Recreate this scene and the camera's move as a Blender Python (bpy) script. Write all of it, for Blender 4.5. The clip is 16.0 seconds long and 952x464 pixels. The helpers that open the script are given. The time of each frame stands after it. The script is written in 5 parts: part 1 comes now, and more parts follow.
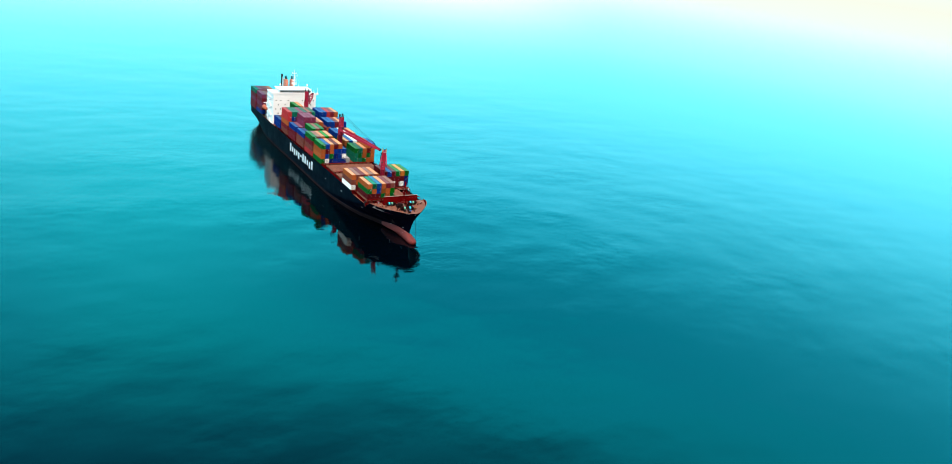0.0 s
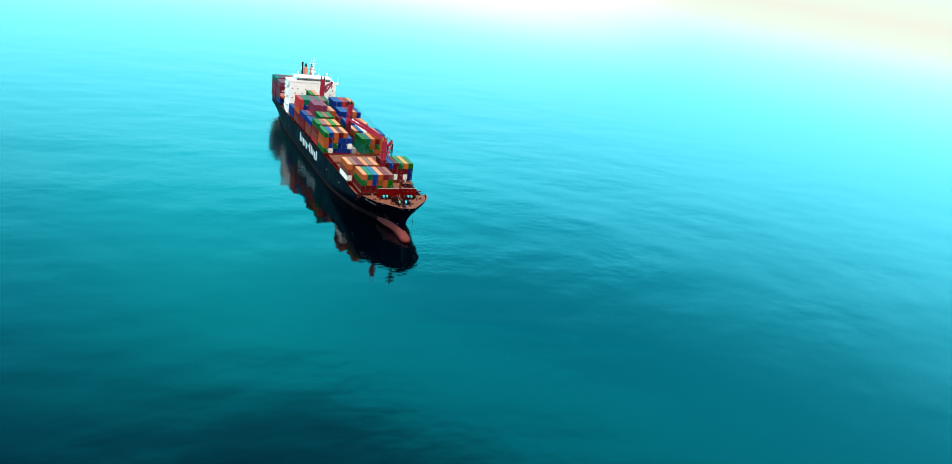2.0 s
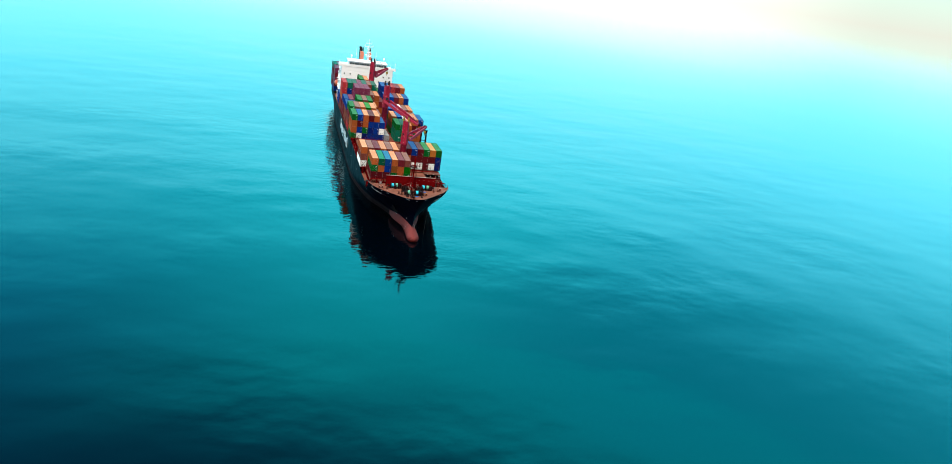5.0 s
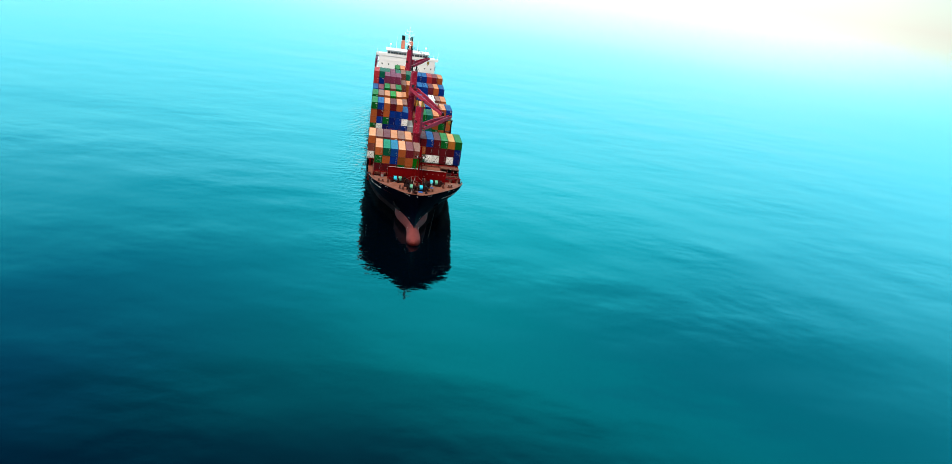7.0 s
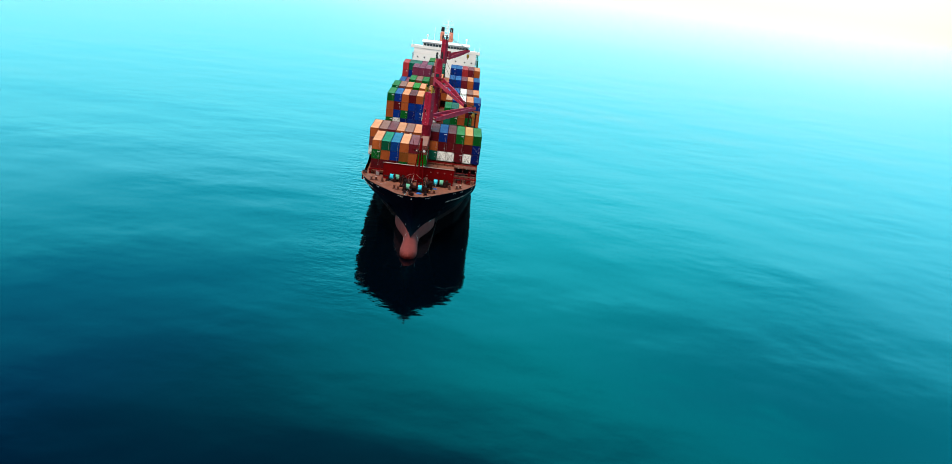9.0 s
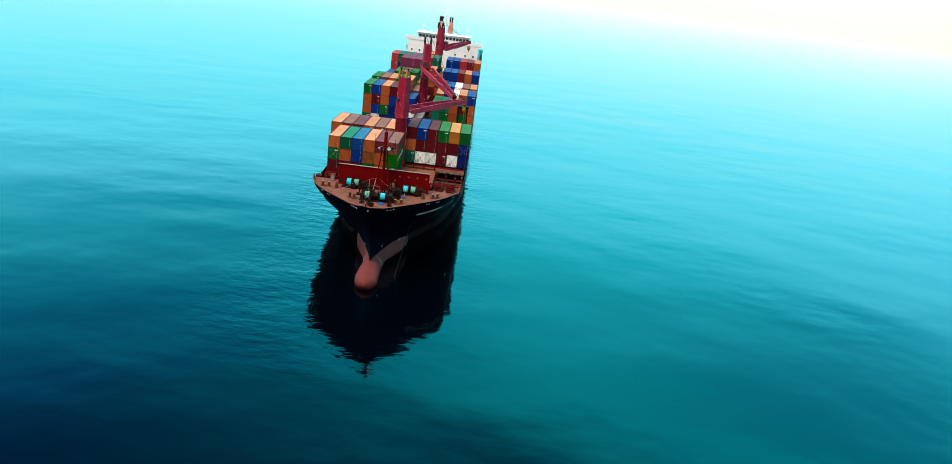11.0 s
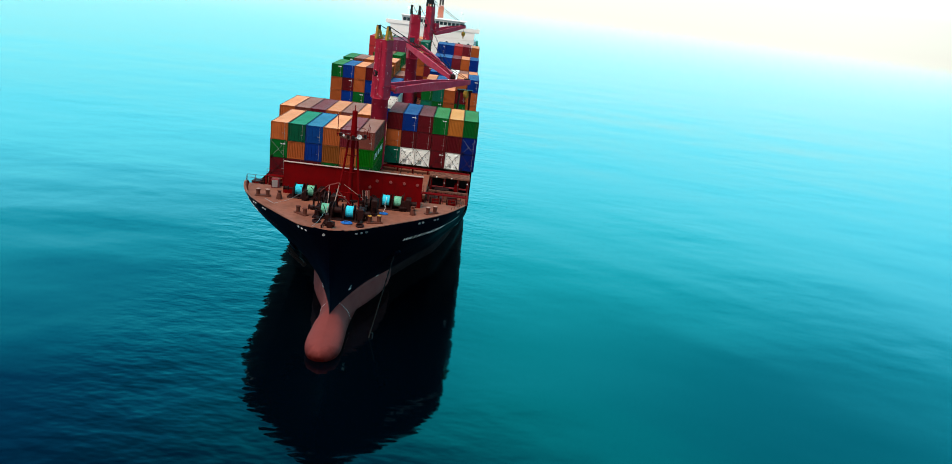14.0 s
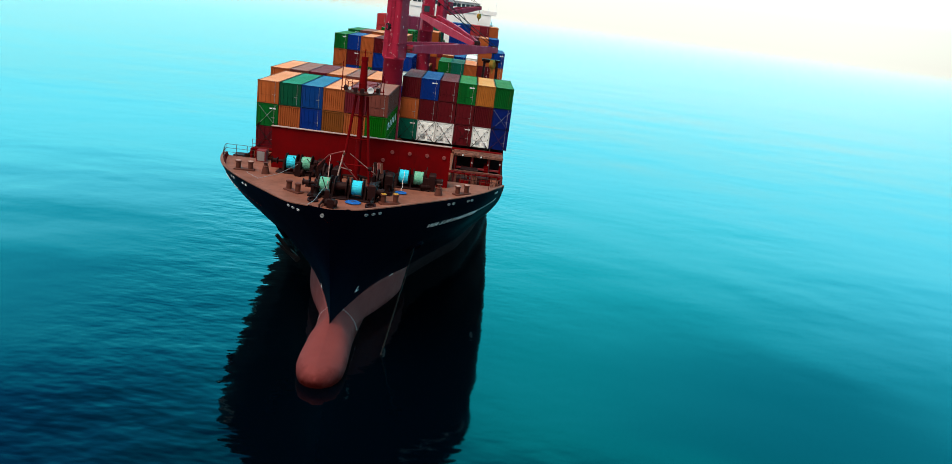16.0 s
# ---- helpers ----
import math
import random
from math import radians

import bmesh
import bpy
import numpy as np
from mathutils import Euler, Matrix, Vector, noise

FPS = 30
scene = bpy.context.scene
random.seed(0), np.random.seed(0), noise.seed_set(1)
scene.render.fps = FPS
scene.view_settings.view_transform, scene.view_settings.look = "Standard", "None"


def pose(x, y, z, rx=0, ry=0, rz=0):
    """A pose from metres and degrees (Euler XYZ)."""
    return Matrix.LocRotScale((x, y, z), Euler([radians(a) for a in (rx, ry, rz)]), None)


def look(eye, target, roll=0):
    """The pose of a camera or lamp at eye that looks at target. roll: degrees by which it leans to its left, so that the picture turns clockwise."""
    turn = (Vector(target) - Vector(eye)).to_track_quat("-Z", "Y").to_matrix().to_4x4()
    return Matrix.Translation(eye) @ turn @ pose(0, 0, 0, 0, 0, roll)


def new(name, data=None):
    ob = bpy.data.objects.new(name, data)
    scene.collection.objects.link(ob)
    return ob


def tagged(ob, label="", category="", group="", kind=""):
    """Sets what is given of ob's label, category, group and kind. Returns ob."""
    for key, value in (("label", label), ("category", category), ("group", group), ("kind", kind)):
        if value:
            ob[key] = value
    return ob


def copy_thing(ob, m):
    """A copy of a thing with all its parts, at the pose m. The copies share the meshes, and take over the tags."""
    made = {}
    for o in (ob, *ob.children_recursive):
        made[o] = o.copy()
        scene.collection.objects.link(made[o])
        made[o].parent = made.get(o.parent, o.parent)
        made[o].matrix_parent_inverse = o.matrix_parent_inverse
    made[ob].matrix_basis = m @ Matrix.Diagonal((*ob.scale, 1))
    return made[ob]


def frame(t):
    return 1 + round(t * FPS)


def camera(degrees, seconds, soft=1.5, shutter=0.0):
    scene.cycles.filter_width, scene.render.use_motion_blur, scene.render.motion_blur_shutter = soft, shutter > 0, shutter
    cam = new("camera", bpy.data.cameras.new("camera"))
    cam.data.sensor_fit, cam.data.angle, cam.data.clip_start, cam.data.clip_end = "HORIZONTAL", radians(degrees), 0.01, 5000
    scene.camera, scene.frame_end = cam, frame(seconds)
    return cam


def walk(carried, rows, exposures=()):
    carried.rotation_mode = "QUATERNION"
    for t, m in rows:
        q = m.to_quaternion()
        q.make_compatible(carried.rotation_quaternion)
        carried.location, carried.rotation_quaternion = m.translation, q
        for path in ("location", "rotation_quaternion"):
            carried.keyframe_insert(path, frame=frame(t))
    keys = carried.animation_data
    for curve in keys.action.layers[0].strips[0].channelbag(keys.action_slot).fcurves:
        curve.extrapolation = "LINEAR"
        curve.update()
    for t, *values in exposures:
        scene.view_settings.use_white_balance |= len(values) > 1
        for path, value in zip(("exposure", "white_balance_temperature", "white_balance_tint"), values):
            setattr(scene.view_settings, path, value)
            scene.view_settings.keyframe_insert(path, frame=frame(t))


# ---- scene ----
# the camera and its way: seconds, place, yaw, pitch and roll
cam = camera(66.64, 16.0, soft=0.8)
ROWS = [
    (0.0, -161.39, -291.56, 138.96, -34.77, -21.44, 8.43),
    (0.5, -149.43, -289.45, 134.39, -33.32, -21.23, 8.80),
    (1.0, -137.68, -286.78, 129.85, -31.77, -21.00, 9.07),
    (1.5, -126.22, -283.00, 125.45, -30.22, -20.86, 9.24),
    (2.0, -115.00, -278.30, 121.21, -28.70, -20.76, 9.30),
    (2.5, -103.86, -273.19, 116.98, -27.08, -20.67, 9.27),
    (3.0, -92.82, -268.29, 112.57, -25.14, -20.53, 9.15),
    (3.5, -82.10, -262.97, 108.22, -23.17, -20.40, 9.04),
    (4.0, -71.57, -257.10, 104.03, -21.25, -20.34, 9.07),
    (6.5, -24.44, -219.92, 85.41, -11.64, -20.14, 8.95),
    (7.0, -16.58, -211.07, 81.87, -9.76, -20.15, 8.66),
    (7.5, -9.22, -201.89, 78.30, -7.91, -20.14, 8.34),
    (8.0, -2.58, -192.39, 74.79, -6.07, -20.08, 8.02),
    (8.5, 2.97, -182.59, 71.47, -4.28, -19.94, 7.72),
    (11.0, 17.00, -131.81, 56.65, -1.15, -19.01, 7.39),
    (11.5, 17.44, -121.87, 53.81, -1.22, -18.75, 7.32),
    (12.0, 16.79, -112.71, 51.09, -1.36, -18.47, 7.26),
    (12.5, 16.01, -104.32, 48.64, -1.49, -18.25, 7.26),
    (13.0, 15.12, -96.63, 46.32, -1.77, -18.05, 7.27),
    (13.5, 14.20, -89.70, 44.00, -2.05, -17.82, 7.26),
    (14.0, 13.29, -83.37, 41.72, -2.25, -17.59, 7.21),
    (14.5, 12.62, -77.59, 39.34, -2.12, -17.42, 7.16),
    (15.0, 11.81, -72.43, 36.97, -2.05, -17.24, 7.16),
    (15.5, 11.02, -67.87, 34.71, -1.98, -17.10, 7.22),
    (16.0, 10.15, -63.44, 32.53, -1.99, -16.97, 7.36),
]
walk(cam, [(t, pose(x, y, z, 90 + pitch, 0, yaw) @ pose(0, 0, 0, 0, 0, roll)) for t, x, y, z, yaw, pitch, roll in ROWS],
     [(0, 0.5), (2, 0.42), (4, 0.36), (8, 0.22), (12, 0.13), (16, 0.08)])

# ---------------------------------------------------------------- sky and sun
world = bpy.data.worlds.new("sky")
scene.world = world
world.use_nodes = True
wn, wl = world.node_tree.nodes, world.node_tree.links
wn.clear()
w_out = wn.new("ShaderNodeOutputWorld")
w_bg = wn.new("ShaderNodeBackground")
w_tc = wn.new("ShaderNodeTexCoord")
w_sep = wn.new("ShaderNodeSeparateXYZ")
wl.new(w_tc.outputs["Generated"], w_sep.inputs[0])


def ramp(nodes, stops, mode="LINEAR"):
    r = nodes.new("ShaderNodeValToRGB")
    r.color_ramp.interpolation = mode
    el = r.color_ramp.elements
    while len(el) < len(stops):
        el.new(0.5)
    for e, (p, c) in zip(el, stops):
        e.position, e.color = p, (*c, 1)
    return r


# hazy tropical overcast: cream at the horizon, cyan above it, darker overhead; each stop is elevation in degrees, then colour
def sky_ramp(stops):
    return ramp(wn, [(math.sin(radians(e)), c) for e, c in stops])


HAZE = [(0, (0.76, 0.75, 0.64)), (2.2, (0.8, 0.92, 0.78)), (4, (0.68, 1.25, 1.12)), (6, (0.6, 1.75, 1.75)), (9, (0.48, 2.4, 2.85)), (12, (0.45, 2.85, 3.45)), (15, (0.34, 3.0, 3.7)), (17.5, (0.23, 3.1, 3.8)), (20.5, (0.09, 3.1, 3.75)), (24, (0.05, 2.95, 3.55))]
sky_centre = sky_ramp(HAZE + [(28, (0.03, 3.05, 3.6)), (31, (0.02, 2.9, 3.4)), (35, (0.01, 1.75, 2.3)), (38, (0.01, 0.7, 1.15)), (44, (0.01, 0.28, 0.5)), (90, (0.01, 0.08, 0.15))])
w_abs = wn.new("ShaderNodeMath")
w_abs.operation = "ABSOLUTE"
wl.new(w_sep.outputs["Z"], w_abs.inputs[0])
wl.new(w_abs.outputs[0], sky_centre.inputs[0])


def sky_toward(before, stops, azimuth, lo, hi):
    """The sky to one side, blended in round its azimuth."""
    r = sky_ramp(stops)
    wl.new(w_abs.outputs[0], r.inputs[0])
    d, k, x = wn.new("ShaderNodeVectorMath"), wn.new("ShaderNodeMapRange"), wn.new("ShaderNodeMix")
    d.operation, k.interpolation_type, x.data_type = "DOT_PRODUCT", "SMOOTHSTEP", "RGBA"
    d.inputs[1].default_value = (-math.sin(radians(azimuth)), math.cos(radians(azimuth)), 0)
    k.inputs["From Min"].default_value, k.inputs["From Max"].default_value = lo, hi
    wl.new(w_tc.outputs["Generated"], d.inputs[0])
    wl.new(d.outputs["Value"], k.inputs["Value"])
    wl.new(k.outputs[0], x.inputs["Factor"])
    wl.new(before, x.inputs["A"])
    wl.new(r.outputs[0], x.inputs["B"])
    return x.outputs["Result"]


# sky brightened to port and darkened to starboard, added to set the sea's tone
w_sky = sky_toward(sky_centre.outputs[0], [(0, (0.68, 0.7, 0.6)), (2.2, (0.64, 0.82, 0.7)), (4, (0.5, 1.1, 1.04)), (6, (0.5, 1.65, 1.74)), (9, (0.43, 2.28, 2.8)), (12, (0.41, 2.7, 3.45)), (15, (0.32, 2.78, 3.7)), (17.5, (0.2, 2.58, 3.5)), (20.5, (0.07, 2.15, 2.95)), (24, (0.03, 1.7, 2.4)), (28, (0.01, 1.65, 2.35)), (31, (0.01, 2.45, 3.2)), (35, (0.01, 2.6, 3.3)), (39, (0.01, 1.4, 1.9)), (46, (0.01, 0.4, 0.65)), (90, (0.01, 0.08, 0.15))], -55, 0.55, 0.85)
w_sky = sky_toward(w_sky, HAZE[:-4] + [(15, (0.33, 2.6, 3.4)), (17.5, (0.2, 2.35, 3.1)), (19.5, (0.08, 2.1, 2.85)), (21.5, (0.05, 1.75, 2.5)), (25, (0.02, 1.3, 2.15)), (30, (0.01, 0.5, 1.25)), (34, (0.0, 0.19, 0.66)), (40, (0.0, 0.1, 0.42)), (90, (0.01, 0.06, 0.13))], 55, 0.3, 0.85)
# a cream glow low in the haze
w_sky = sky_toward(w_sky, [(0, (0.94, 0.95, 0.85)), (2.2, (1.0, 1.03, 0.93)), (4, (1.12, 1.32, 1.22)), (6, (0.8, 1.75, 1.78)), (9, (0.52, 2.3, 2.7)), (12, (0.46, 2.75, 3.4))] + HAZE[6:], -15, 0.88, 0.985)
# the unseen sky behind the camera is dimmed to grey-blue, to darken front faces
w_grey = ramp(wn, [(0.0, (0.3, 0.38, 0.42)), (0.4, (0.34, 0.45, 0.52)), (1.0, (0.05, 0.09, 0.14))])
wl.new(w_abs.outputs[0], w_grey.inputs[0])
w_side = wn.new("ShaderNodeMapRange")
w_side.interpolation_type = "SMOOTHSTEP"
w_side.inputs["From Min"].default_value, w_side.inputs["From Max"].default_value = -0.35, 0.22
wl.new(w_sep.outputs["Y"], w_side.inputs["Value"])
w_all = wn.new("ShaderNodeMix")
w_all.data_type = "RGBA"
wl.new(w_side.outputs[0], w_all.inputs["Factor"])
wl.new(w_grey.outputs[0], w_all.inputs["A"])
wl.new(w_sky, w_all.inputs["B"])
wl.new(w_all.outputs["Result"], w_bg.inputs["Color"])
w_bg.inputs["Strength"].default_value = 1.0
wl.new(w_bg.outputs[0], w_out.inputs["Surface"])

sun = new("sun", bpy.data.lights.new("sun", "SUN"))
sun.data.energy, sun.data.angle, sun.data.color = 4.1, radians(35), (1.0, 0.85, 0.72)
sun.matrix_world = look((-27, -46, 97), (0, 0, 0))

# ---------------------------------------------------------------- materials
def material(name):
    m = bpy.data.materials.new(name)
    m.use_nodes = True
    n, l = m.node_tree.nodes, m.node_tree.links
    return m, n, l, n["Principled BSDF"]


def mixer(n, l, fac, a, b, mode="MIX"):
    x = n.new("ShaderNodeMix")
    x.data_type, x.blend_type = "RGBA", mode
    for sock, v in (("Factor", fac), ("A", a), ("B", b)):
        if isinstance(v, bpy.types.NodeSocket):
            l.new(v, x.inputs[sock])
        else:
            x.inputs[sock].default_value = (*v, 1) if isinstance(v, tuple) else v
    return x.outputs["Result"]


def noise_tex(n, l, scale, detail=4, stretch=(1, 1, 1), rough=0.55):
    tc, mp, t = n.new("ShaderNodeTexCoord"), n.new("ShaderNodeMapping"), n.new("ShaderNodeTexNoise")
    mp.inputs["Scale"].default_value = stretch
    l.new(tc.outputs["Object"], mp.inputs["Vector"])
    l.new(mp.outputs[0], t.inputs["Vector"])
    t.inputs["Scale"].default_value, t.inputs["Detail"].default_value, t.inputs["Roughness"].default_value = scale, detail, rough
    return t.outputs["Fac"]


def steps(n, l, value, lo, hi, a=0.0, b=1.0):
    r = n.new("ShaderNodeMapRange")
    r.inputs["From Min"].default_value, r.inputs["From Max"].default_value = lo, hi
    r.inputs["To Min"].default_value, r.inputs["To Max"].default_value = a, b
    l.new(value, r.inputs["Value"])
    return r.outputs[0]


def paint(name, colour, rough=0.5, rust=0.35, rust_colour=(0.16, 0.06, 0.03), vary=0.25, grain=1.2, bump=0.15, metal=0.0, gloss=0.09, dirt=0.35, run=0.12, wear=(0.56, 0.74)):
    """Weathered marine paint: patches of another tone, streaks of rust that run down, fine grain."""
    m, n, l, b = material(name)
    info = n.new("ShaderNodeObjectInfo")
    tone = steps(n, l, info.outputs["Random"], 0, 1, 1 - vary, 1 + vary)
    mul = n.new("ShaderNodeVectorMath")
    mul.operation = "SCALE"
    mul.inputs[0].default_value = colour
    l.new(tone, mul.inputs["Scale"])
    patch = noise_tex(n, l, grain, 3)
    c = mixer(n, l, steps(n, l, patch, 0.35, 0.7, 0, dirt), mul.outputs[0], tuple(min(1, 0.6 * v + 0.002) for v in colour))
    streak = noise_tex(n, l, 2.2, 5, (1, 1, run), 0.65)
    c = mixer(n, l, steps(n, l, streak, *wear, 0, rust), c, rust_colour)
    l.new(c, b.inputs["Base Color"])
    l.new(steps(n, l, patch, 0.3, 0.7, rough - 0.08, rough + 0.15), b.inputs["Roughness"])
    b.inputs["Metallic"].default_value = metal
    b.inputs["Specular IOR Level"].default_value = gloss
    bp = n.new("ShaderNodeBump")
    bp.inputs["Strength"].default_value, bp.inputs["Distance"].default_value = bump, 0.02
    l.new(noise_tex(n, l, 9, 4), bp.inputs["Height"])
    l.new(bp.outputs[0], b.inputs["Normal"])
    return m


HULL = paint("navy_hull_paint", (0.00025, 0.0008, 0.0052), 0.5, 0.1, (0.003, 0.0025, 0.003), 0, 0.15, gloss=0.02)
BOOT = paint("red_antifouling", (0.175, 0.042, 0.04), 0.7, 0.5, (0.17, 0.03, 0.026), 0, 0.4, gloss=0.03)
BOOT_SIDE = paint("antifouling_shaded_aft_of_bow", (0.2, 0.042, 0.04), 0.7, 0.3, (0.2, 0.045, 0.04), 0, 0.4, gloss=0.02)
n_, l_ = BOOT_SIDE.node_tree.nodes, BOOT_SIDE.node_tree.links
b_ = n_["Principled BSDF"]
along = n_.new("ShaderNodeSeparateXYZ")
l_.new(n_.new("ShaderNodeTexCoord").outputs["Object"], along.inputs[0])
# shade aft of the forefoot put into the colour, then faded pink along the sides
shaded_aft = mixer(n_, l_, steps(n_, l_, along.outputs["Y"], 3.5, 9.5), b_.inputs["Base Color"].links[0].from_socket, (0.02, 0.012, 0.014))
l_.new(mixer(n_, l_, steps(n_, l_, along.outputs["Y"], 32, 75), shaded_aft, (0.15, 0.075, 0.08)), b_.inputs["Base Color"])


def waterline_shade(m, lo, hi, colour):
    """Shade low on the hull put into the colour, with a ragged upper edge."""
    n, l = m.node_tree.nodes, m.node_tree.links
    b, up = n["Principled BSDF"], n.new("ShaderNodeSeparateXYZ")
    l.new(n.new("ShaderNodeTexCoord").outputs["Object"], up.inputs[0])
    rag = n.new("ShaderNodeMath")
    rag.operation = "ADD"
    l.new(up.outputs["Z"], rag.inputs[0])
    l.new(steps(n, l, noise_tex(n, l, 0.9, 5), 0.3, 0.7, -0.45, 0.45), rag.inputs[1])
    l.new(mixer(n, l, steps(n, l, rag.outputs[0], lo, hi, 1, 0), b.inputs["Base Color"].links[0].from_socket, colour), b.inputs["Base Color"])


waterline_shade(BOOT, 0.2, 1.7, (0.05, 0.004, 0.003))
waterline_shade(BOOT_SIDE, 1.2, 2.6, (0.018, 0.008, 0.009))
DECK = paint("red_brown_deck_paint", (0.245, 0.09, 0.058), 0.75, 0.75, (0.1, 0.04, 0.03), 0.08, 0.45, dirt=0.85)
FLANGE = paint("worn_pale_edge_paint", (0.42, 0.26, 0.22), 0.6, 0.5, (0.15, 0.05, 0.04), 0.05, 1.5)
STEEL = paint("dark_red_deck_steel", (0.135, 0.002, 0.003), 0.6, 0.5, (0.06, 0.003, 0.003), 0.15, 0.6, gloss=0.01, dirt=0.6)
PAD = paint("faded_red_pad_paint", (0.22, 0.055, 0.052), 0.7, 0.5, (0.12, 0.03, 0.028), 0.1, 1.5, gloss=0.03)
PLATE = paint("flaking_rusty_plate_paint", (0.2, 0.085, 0.06), 0.75, 0.9, (0.02, 0.009, 0.007), 0.1, 0.8, dirt=0.9, run=0.6, wear=(0.47, 0.6))
BITTS = paint("rust_brown_bollard_paint", (0.1, 0.032, 0.022), 0.65, 0.5, (0.06, 0.03, 0.02), 0.15, 1.5)
RUSTY = paint("rust_brown_gear", (0.018, 0.0052, 0.005), 0.55, 0.6, (0.085, 0.036, 0.028), 0.3, 1.5, wear=(0.6, 0.7))
CRANE = paint("faded_crimson_crane_paint", (0.31, 0.013, 0.038), 0.5, 0.8, (0.6, 0.42, 0.45), 0.05, 0.5, dirt=0.6, run=0.55, wear=(0.635, 0.68))
JIB = paint("faded_crimson_jib_paint", (0.42, 0.022, 0.055), 0.5, 0.25, (0.5, 0.3, 0.3), 0.05, 0.4, gloss=0.05)
PEDESTAL = paint("oxide_red_pedestal_paint", (0.2, 0.03, 0.035), 0.6, 0.35, (0.1, 0.04, 0.03), 0.05, 0.4)
WHITE = paint("white_house_paint", (0.93, 0.95, 0.95), 0.5, 0.06, (0.4, 0.25, 0.15), 0.02, 0.3, dirt=0.1)
FUNNEL = paint("orange_funnel_paint", (0.6, 0.2, 0.13), 0.5, 0.2, (0.2, 0.08, 0.05), 0.05, 0.4)
BLACK = paint("sooty_black_paint", (0.012, 0.012, 0.013), 0.6, 0.1, (0.05, 0.03, 0.02), 0.1, 1)
YELLOW = paint("yellow_gear_paint", (0.42, 0.22, 0.03), 0.5, 0.55, (0.2, 0.08, 0.04), 0.1, 1)
ROPE_BLUE = paint("pale_blue_rope", (0.05, 0.68, 0.86), 0.85, 0.0, (0.2, 0.4, 0.45), 0.05, 6, 0.6)
ROPE_GREEN = paint("pale_green_rope", (0.16, 0.5, 0.36), 0.85, 0.5, (0.5, 0.65, 0.5), 0.05, 6, 0.6)
ROPE_DEEP = paint("royal_blue_rope", (0.02, 0.16, 0.55), 0.85, 0.0, (0.02, 0.1, 0.3), 0.05, 6, 0.6)
GREY = paint("galvanised_steel", (0.4, 0.41, 0.42), 0.4, 0.3, (0.2, 0.12, 0.08), 0.1, 2, 0.1, 0.6)
MARK = paint("white_marking_paint", (0.78, 0.8, 0.8), 0.5, 0.15, (0.3, 0.2, 0.15), 0.02, 2)
LIFEBOAT = paint("orange_lifeboat_shell", (0.5, 0.12, 0.06), 0.4, 0.05, (0.4, 0.1, 0.05), 0.02, 0.5)

GLASS, n_, l_, b_ = material("dark_bridge_glass")
b_.inputs["Base Color"].default_value = (0.02, 0.045, 0.055, 1)
b_.inputs["Roughness"].default_value = 0.08

# open sea: nearly black water under a Fresnel gloss, ripples over a long slow swell
SEA, n_, l_, b_ = material("calm_sea_water")
n_.remove(b_)
s_out = n_["Material Output"]
s_tc = n_.new("ShaderNodeTexCoord")


def sea_noise(scale, detail, stretch, turn=0.0, rough=0.5):
    mp, t = n_.new("ShaderNodeMapping"), n_.new("ShaderNodeTexNoise")
    mp.inputs["Scale"].default_value = stretch
    mp.inputs["Rotation"].default_value = (0, 0, radians(turn))
    l_.new(s_tc.outputs["Object"], mp.inputs["Vector"])
    l_.new(mp.outputs[0], t.inputs["Vector"])
    t.inputs["Scale"].default_value, t.inputs["Detail"].default_value, t.inputs["Roughness"].default_value = scale, detail, rough
    return t.outputs["Fac"]


s_len = n_.new("ShaderNodeVectorMath")
s_len.operation = "LENGTH"
l_.new(s_tc.outputs["Object"], s_len.inputs[0])


def sea_reach(lo, hi, a, b):
    """A value that goes from a to b with the distance from the ship."""
    r = n_.new("ShaderNodeMapRange")
    r.interpolation_type = "SMOOTHSTEP"
    for k, v in zip(("From Min", "From Max", "To Min", "To Max"), (lo, hi, a, b)):
        r.inputs[k].default_value = v
    l_.new(s_len.outputs["Value"], r.inputs["Value"])
    return r.outputs[0]


s_calm = sea_reach(50, 260, 1.0, 0.06)
s_long = sea_reach(120, 700, 1.0, 0.08)
s_mid = sea_reach(100, 450, 1.0, 0.12)
s_patchy = n_.new("ShaderNodeMath")
s_patchy.operation = "MULTIPLY"
l_.new(s_mid, s_patchy.inputs[0])
l_.new(steps(n_, l_, sea_noise(0.014, 2, (1, 1.4, 1), 30), 0.38, 0.62, 0.3, 1.0), s_patchy.inputs[1])
# ripples that lap along the ship's sides
s_sep = n_.new("ShaderNodeSeparateXYZ")
l_.new(s_tc.outputs["Object"], s_sep.inputs[0])
s_off = n_.new("ShaderNodeMath")
s_off.operation = "ADD"
s_off.inputs[1].default_value = 15
l_.new(s_sep.outputs["Y"], s_off.inputs[0])
s_min = n_.new("ShaderNodeMath")
s_min.operation = "MINIMUM"
s_min.inputs[1].default_value = 0
l_.new(s_off.outputs[0], s_min.inputs[0])
s_hug = n_.new("ShaderNodeCombineXYZ")
l_.new(s_sep.outputs["X"], s_hug.inputs["X"])
l_.new(s_min.outputs[0], s_hug.inputs["Y"])
s_hl = n_.new("ShaderNodeVectorMath")
s_hl.operation = "LENGTH"
l_.new(s_hug.outputs[0], s_hl.inputs[0])
s_lap = n_.new("ShaderNodeMapRange")
s_lap.interpolation_type = "SMOOTHSTEP"
for k_, v_ in zip(("From Min", "From Max", "To Min", "To Max"), (15, 34, 1.0, 0.0)):
    s_lap.inputs[k_].default_value = v_
l_.new(s_hl.outputs["Value"], s_lap.inputs["Value"])
